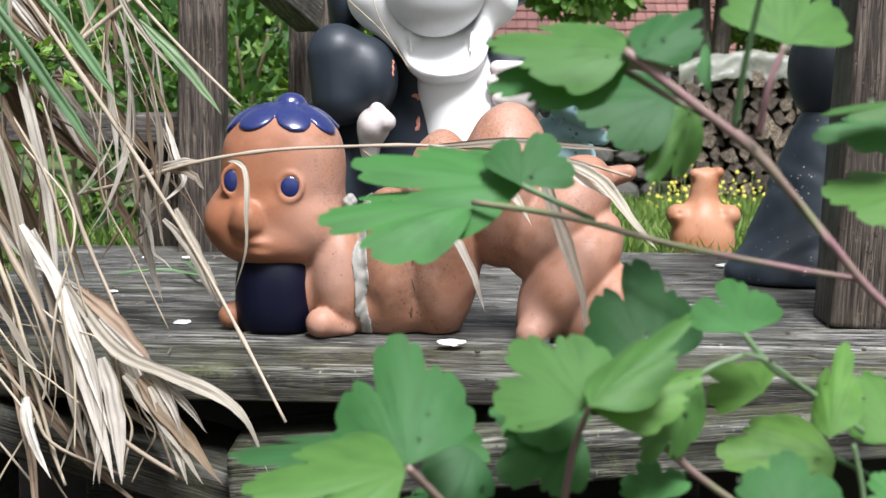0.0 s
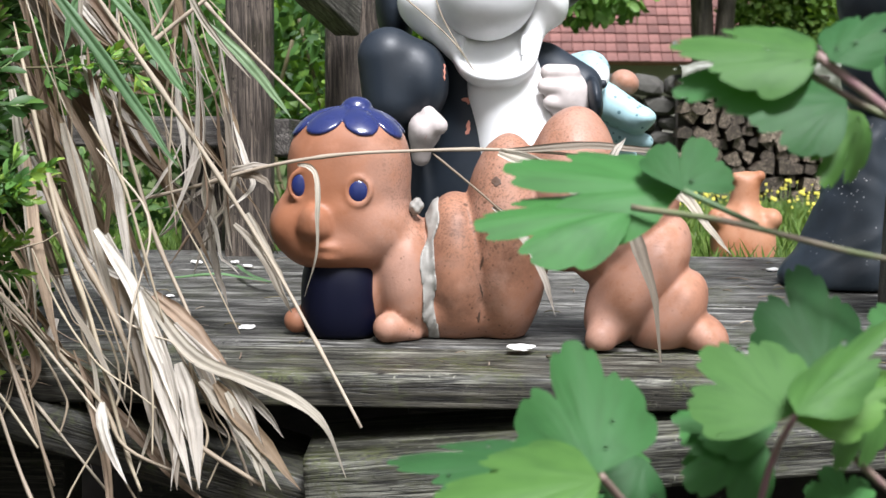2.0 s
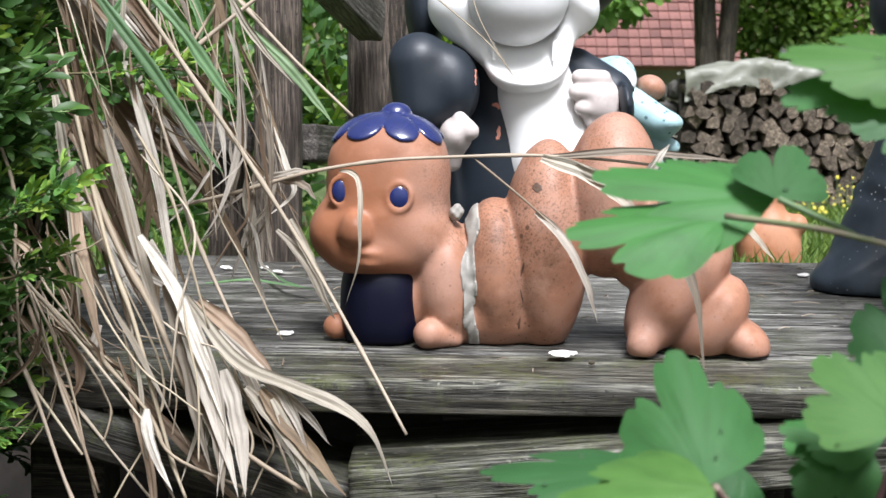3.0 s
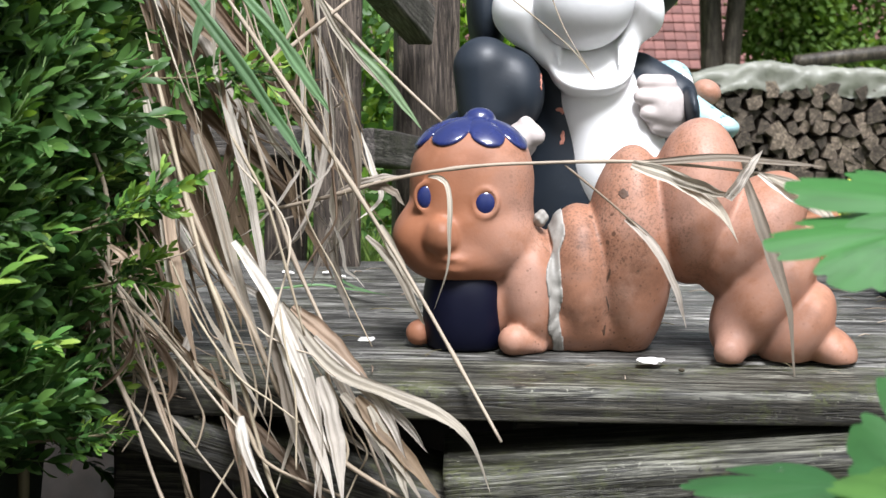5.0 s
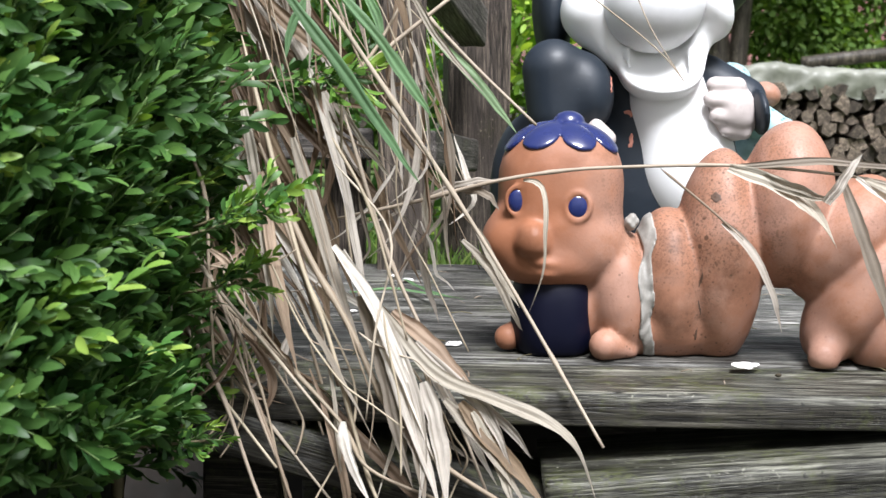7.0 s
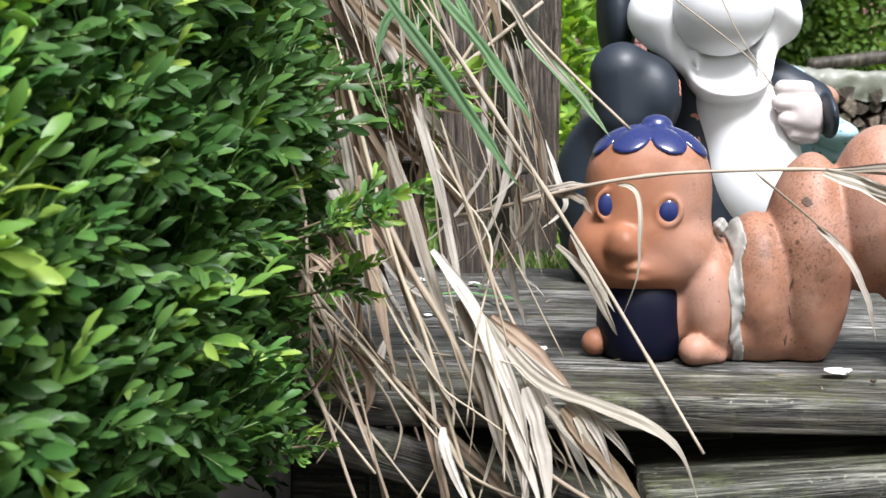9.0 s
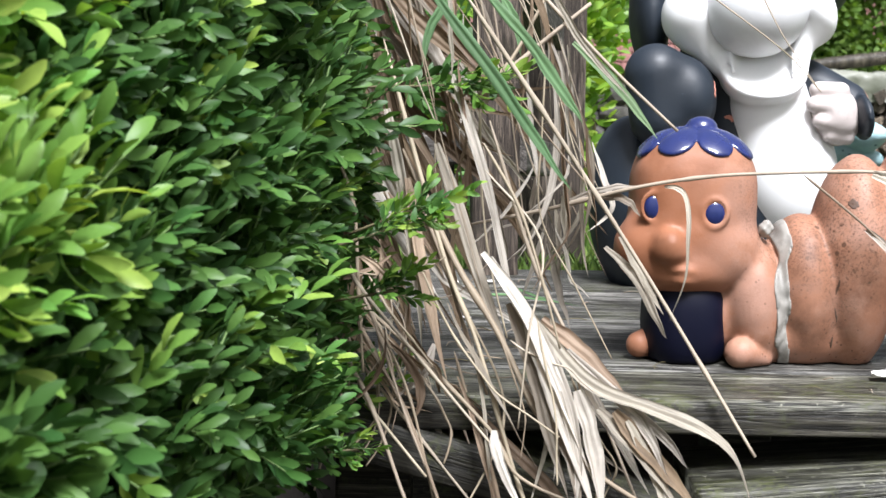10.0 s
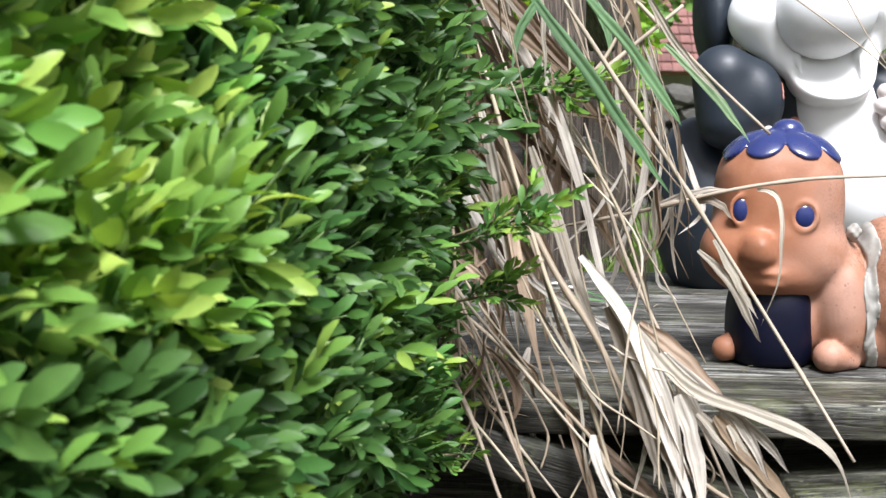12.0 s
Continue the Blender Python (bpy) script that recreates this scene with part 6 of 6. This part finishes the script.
lobed_leaf((0.0426, 0.4164, 0.0815), (0.0244, 0.4073, 0.0726), 0.0239, (0, -0.6, 0.8), seed=24)
lobed_leaf((0.0748, 0.4072, 0.0966), (0.0603, 0.3874, 0.0777), 0.0185, (0.2, -0.9, 0.1), seed=25)
lobed_leaf((0.1196, 0.4408, 0.0675), (0.0855, 0.44, 0.0692), 0.0291, (0, -0.7, 0.6), seed=26)
lobed_leaf((0.0911, 0.3626, 0.0716), (0.0929, 0.3767, 0.0846), 0.0236, (0, -0.8, 0.5), seed=27)
lobed_leaf((0.1068, 0.3952, 0.0829), (0.1143, 0.4177, 0.1049), 0.0123, (-0.4, -0.8, 0.2), seed=28)
lobed_leaf((0.1285, 0.4063, 0.0793), (0.124, 0.4251, 0.0969), 0.0211, (0, -0.8, 0.5), seed=29)
lobed_leaf((0.0144, 0.4432, 0.0549), (-0.0049, 0.4431, 0.0537), 0.0107, (0, -0.5, 0.9), seed=30)
lobed_leaf((-0.0222, 0.3866, 0.0686), (-0.0119, 0.3991, 0.0803), 0.0159, (0, -0.7, 0.7), seed=31)
lobed_leaf((0.1292, 0.3961, 0.064), (0.1198, 0.4054, 0.0719), 0.0164, (0, -0.7, 0.6), seed=32)
lobed_leaf((0.045, 0.4097, 0.081), (0.0243, 0.3975, 0.0716), 0.0235, (0, -0.8, 0.5), seed=33)
lobed_leaf((0.0173, 0.4353, 0.0694), (0.0077, 0.423, 0.0557), 0.0196, (0.2, -0.8, 0.5), seed=34)
lobed_leaf((0.0981, 0.4391, 0.0861), (0.0848, 0.4518, 0.0932), 0.0205, (0, -0.7, 0.6), seed=35)
lobed_leaf((0.0651, 0.4015, 0.0646), (0.0627, 0.4142, 0.075), 0.0173, (0, -0.8, 0.5), seed=36)
# stalks
stalk([(0.0533, 0.3995, 0.1793), (0.0711, 0.4012, 0.1663), (0.0878, 0.4049, 0.1538), (0.1062, 0.4128, 0.1345), (0.1195, 0.4164, 0.1195), (0.1376, 0.4198, 0.101), (0.1492, 0.4243, 0.0725)], 0.0013, True)
stalk([(0.0532, 0.411, 0.1754), (0.0665, 0.4092, 0.1677), (0.0849, 0.4062, 0.158), (0.0978, 0.4089, 0.1442), (0.108, 0.4075, 0.1306)], 0.0009, True)
stalk([(0.0164, 0.4702, 0.1366), (0.0426, 0.4547, 0.1338), (0.0734, 0.4413, 0.127), (0.1019, 0.4266, 0.1227), (0.1196, 0.417, 0.1206)], 0.001, True)
stalk([(0.0306, 0.4653, 0.1421), (0.0405, 0.4633, 0.1376), (0.0521, 0.4613, 0.1323)], 0.001, False)
stalk([(0.0876, 0.4016, 0.1585), (0.0886, 0.396, 0.1704), (0.0922, 0.3951, 0.181)], 0.001, True)
stalk([(0.0823, 0.406, 0.1602), (0.0831, 0.3978, 0.1767), (0.0852, 0.3895, 0.1941)], 0.0009, False)
stalk([(0.0394, 0.3863, 0.0669), (0.0409, 0.376, 0.0835), (0.0437, 0.366, 0.0958)], 0.0009, True)
stalk([(0.0594, 0.4, 0.0855), (0.0745, 0.4073, 0.0708), (0.0912, 0.4153, 0.058)], 0.0012, True)
stalk([(0.0158, 0.3989, 0.0574), (0.0071, 0.3903, 0.0686), (0.0009, 0.3833, 0.0767)], 0.0012, True)
stalk([(0.0739, 0.3981, 0.0984), (0.0813, 0.4005, 0.1014), (0.0898, 0.4039, 0.1019), (0.1056, 0.4103, 0.0914)], 0.0007, False)
stalk([(0.087, 0.4109, 0.107), (0.0947, 0.4092, 0.0981), (0.1056, 0.4103, 0.0914), (0.1188, 0.4085, 0.0817)], 0.0009, False)
stalk([(0.1169, 0.3987, 0.0632), (0.1158, 0.3981, 0.0706), (0.1132, 0.3975, 0.081)], 0.0008, False)
stalk([(0.0079, 0.446, 0.054), (0.0226, 0.4457, 0.0507)], 0.0008, True)
stalk([(0.1175, 0.4318, 0.0696), (0.1283, 0.4207, 0.0653)], 0.0008, False)


# the main stalks run down to the soil
stalk([(0.150, 0.4157, 0.0729), (0.158, 0.42, -0.08), (0.165, 0.43, -0.31)], 0.0016, True)
stalk([(0.090, 0.4120, 0.0560), (0.125, 0.42, -0.08), (0.160, 0.43, -0.31)], 0.0013, True)
stalk([(0.015, 0.3850, 0.0550), (0.085, 0.41, -0.08), (0.155, 0.43, -0.31)], 0.0013, True)


# ---- rain drops hanging on the columbine ----
def drops():
    water = mat("water", (1, 1, 1), 0.02)
    b = water.node_tree.nodes["Principled BSDF"]
    b.inputs["Transmission Weight"].default_value, b.inputs["IOR"].default_value = 1.0, 1.33
    rnd = random.Random(9)
    pile = Pile()
    leaves = [o for o in columbine.children if o.name.startswith(("leaf", "stalk"))]
    for k in range(64):
        me = rnd.choice(leaves).data
        p = me.vertices[rnd.randrange(len(me.vertices))].co
        r = rnd.uniform(0.0004, 0.0009)
        bm = bmesh.new()
        bmesh.ops.create_icosphere(bm, subdivisions=2, radius=r)
        pile.add([v.co + p + Vector((0, -r * 0.6, r * 0.5)) for v in bm.verts], [tuple(v.index for v in f.verts) for f in bm.faces])
        bm.free()
    part("rainwater", pile.mesh("rainwater", [water]), columbine, "clear rain drops", kind="stuff")


drops()


# ---- fallen petals on the planks ----
def petal(at, size, turn):
    """A crumpled petal: a shrunken, lumpy flake."""
    bm = bmesh.new()
    bmesh.ops.create_icosphere(bm, subdivisions=3, radius=1)
    for v in bm.verts:
        k = 1 + 0.45 * noise.noise(v.co * 1.3 + Vector((turn, 0, 0))) + 0.25 * noise.noise(v.co * 3.1 + Vector((turn, 5, 0)))
        v.co = Vector((v.co.x * size * k, v.co.y * size * 0.75 * k, (v.co.z + 0.6) * size * 0.26 * k))
    me = bpy.data.meshes.new("petal")
    bm.to_mesh(me)
    bm.free()
    me.materials.append(PETAL)
    ob = thing("fallen_petal", "small crumpled white petal lying on the grey planks", "petal", group="petals on the platform", data=me)
    ob.matrix_world = pose(at[0], at[1], deck_z(at[1]) + 0.0012, SLOPE, 0, turn)


petal((0.0062, 1.0265, 0.0062), 0.0086, 10)
petal((-0.1846, 1.0906, 0.0109), 0.006, 40)
petal((-0.276, 1.4211, 0.0242), 0.005, 75)
petal((-0.2277, 1.4013, 0.0228), 0.0055, 120)
petal((0.2492, 1.4206, 0.0191), 0.006, 33)
petal((-0.2797, 1.4279, 0.0245), 0.004, 200)
petal((-0.2642, 1.2268, 0.017), 0.0035, 222)
petal((-0.2425, 1.4248, 0.0238), 0.005, 260)
petal((0.2981, 1.312, 0.0159), 0.006, 90)
petal((0.2721, 1.4125, 0.0187), 0.005, 300)


# ---- small bits lying on the planks ----
def litter():
    rnd = random.Random(44)
    pile = Pile()
    for k in range(90):
        x, y = rnd.uniform(-0.28, 0.38), rnd.uniform(0.97, 1.50)
        z = deck_z(y) + 0.0012
        a, n = rnd.uniform(0, 6.3), rnd.uniform(0.003, 0.012)
        dx, dy = n * math.cos(a), n * math.sin(a)
        pile.add(*tube([(x - dx, y - dy, z - 0.037 * dy), (x + rnd.uniform(-1, 1) * 0.002, y, z + 0.0012), (x + dx, y + dy, z + 0.037 * dy)], rnd.uniform(0.0002, 0.0005), 5, 4), rnd.choice((0, 0, 1)))
    thing("dry_litter", "tiny dry stalks and crumbs scattered over the planks", "litter", kind="stuff", data=pile.mesh("dry_litter", [STRAW_STEM, TWIG]))
    for x, y, n in ((0.0233, 1.004, 0.0022), (-0.003, 1.32, 0.002), (0.28, 1.03, 0.0018), (0.155, 1.36, 0.002)):
        crumb = ell((0, 0, 0), (n, n * 0.8, n * 0.6))
        me = mesh_of("soil_crumb", *body(crumb, (-n * 1.4,) * 3, (n * 1.4,) * 3, n / 4), SOIL)
        thing("soil_crumb", "dark crumb of soil lying on a plank", "crumb", group="crumbs on the platform", data=me, at=(x, y, deck_z(y) + n * 0.5))


litter()


def nails():
    """Nail heads and old holes near the ends of the boards."""
    rnd = random.Random(4)
    head = Pile()
    ring = [(0.0022 * math.cos(k * 0.785), 0.0022 * math.sin(k * 0.785), 0.0) for k in range(8)]
    head.add(ring + [(0, 0, 0.0007)], [(k, (k + 1) % 8, 8) for k in range(8)])
    me = head.mesh("nail", [mat("rust", (0.035, 0.02, 0.014), 0.8)])
    for a, b in zip(EDGES, EDGES[1:]):
        for u in (0.25, 0.72):
            for x in (0.245, -0.30):
                y = a + (b - a) * u
                part("nail", me, platform, at=pose(x + rnd.uniform(-0.004, 0.004), y, deck_z(y) + 0.0008, SLOPE))


nails()
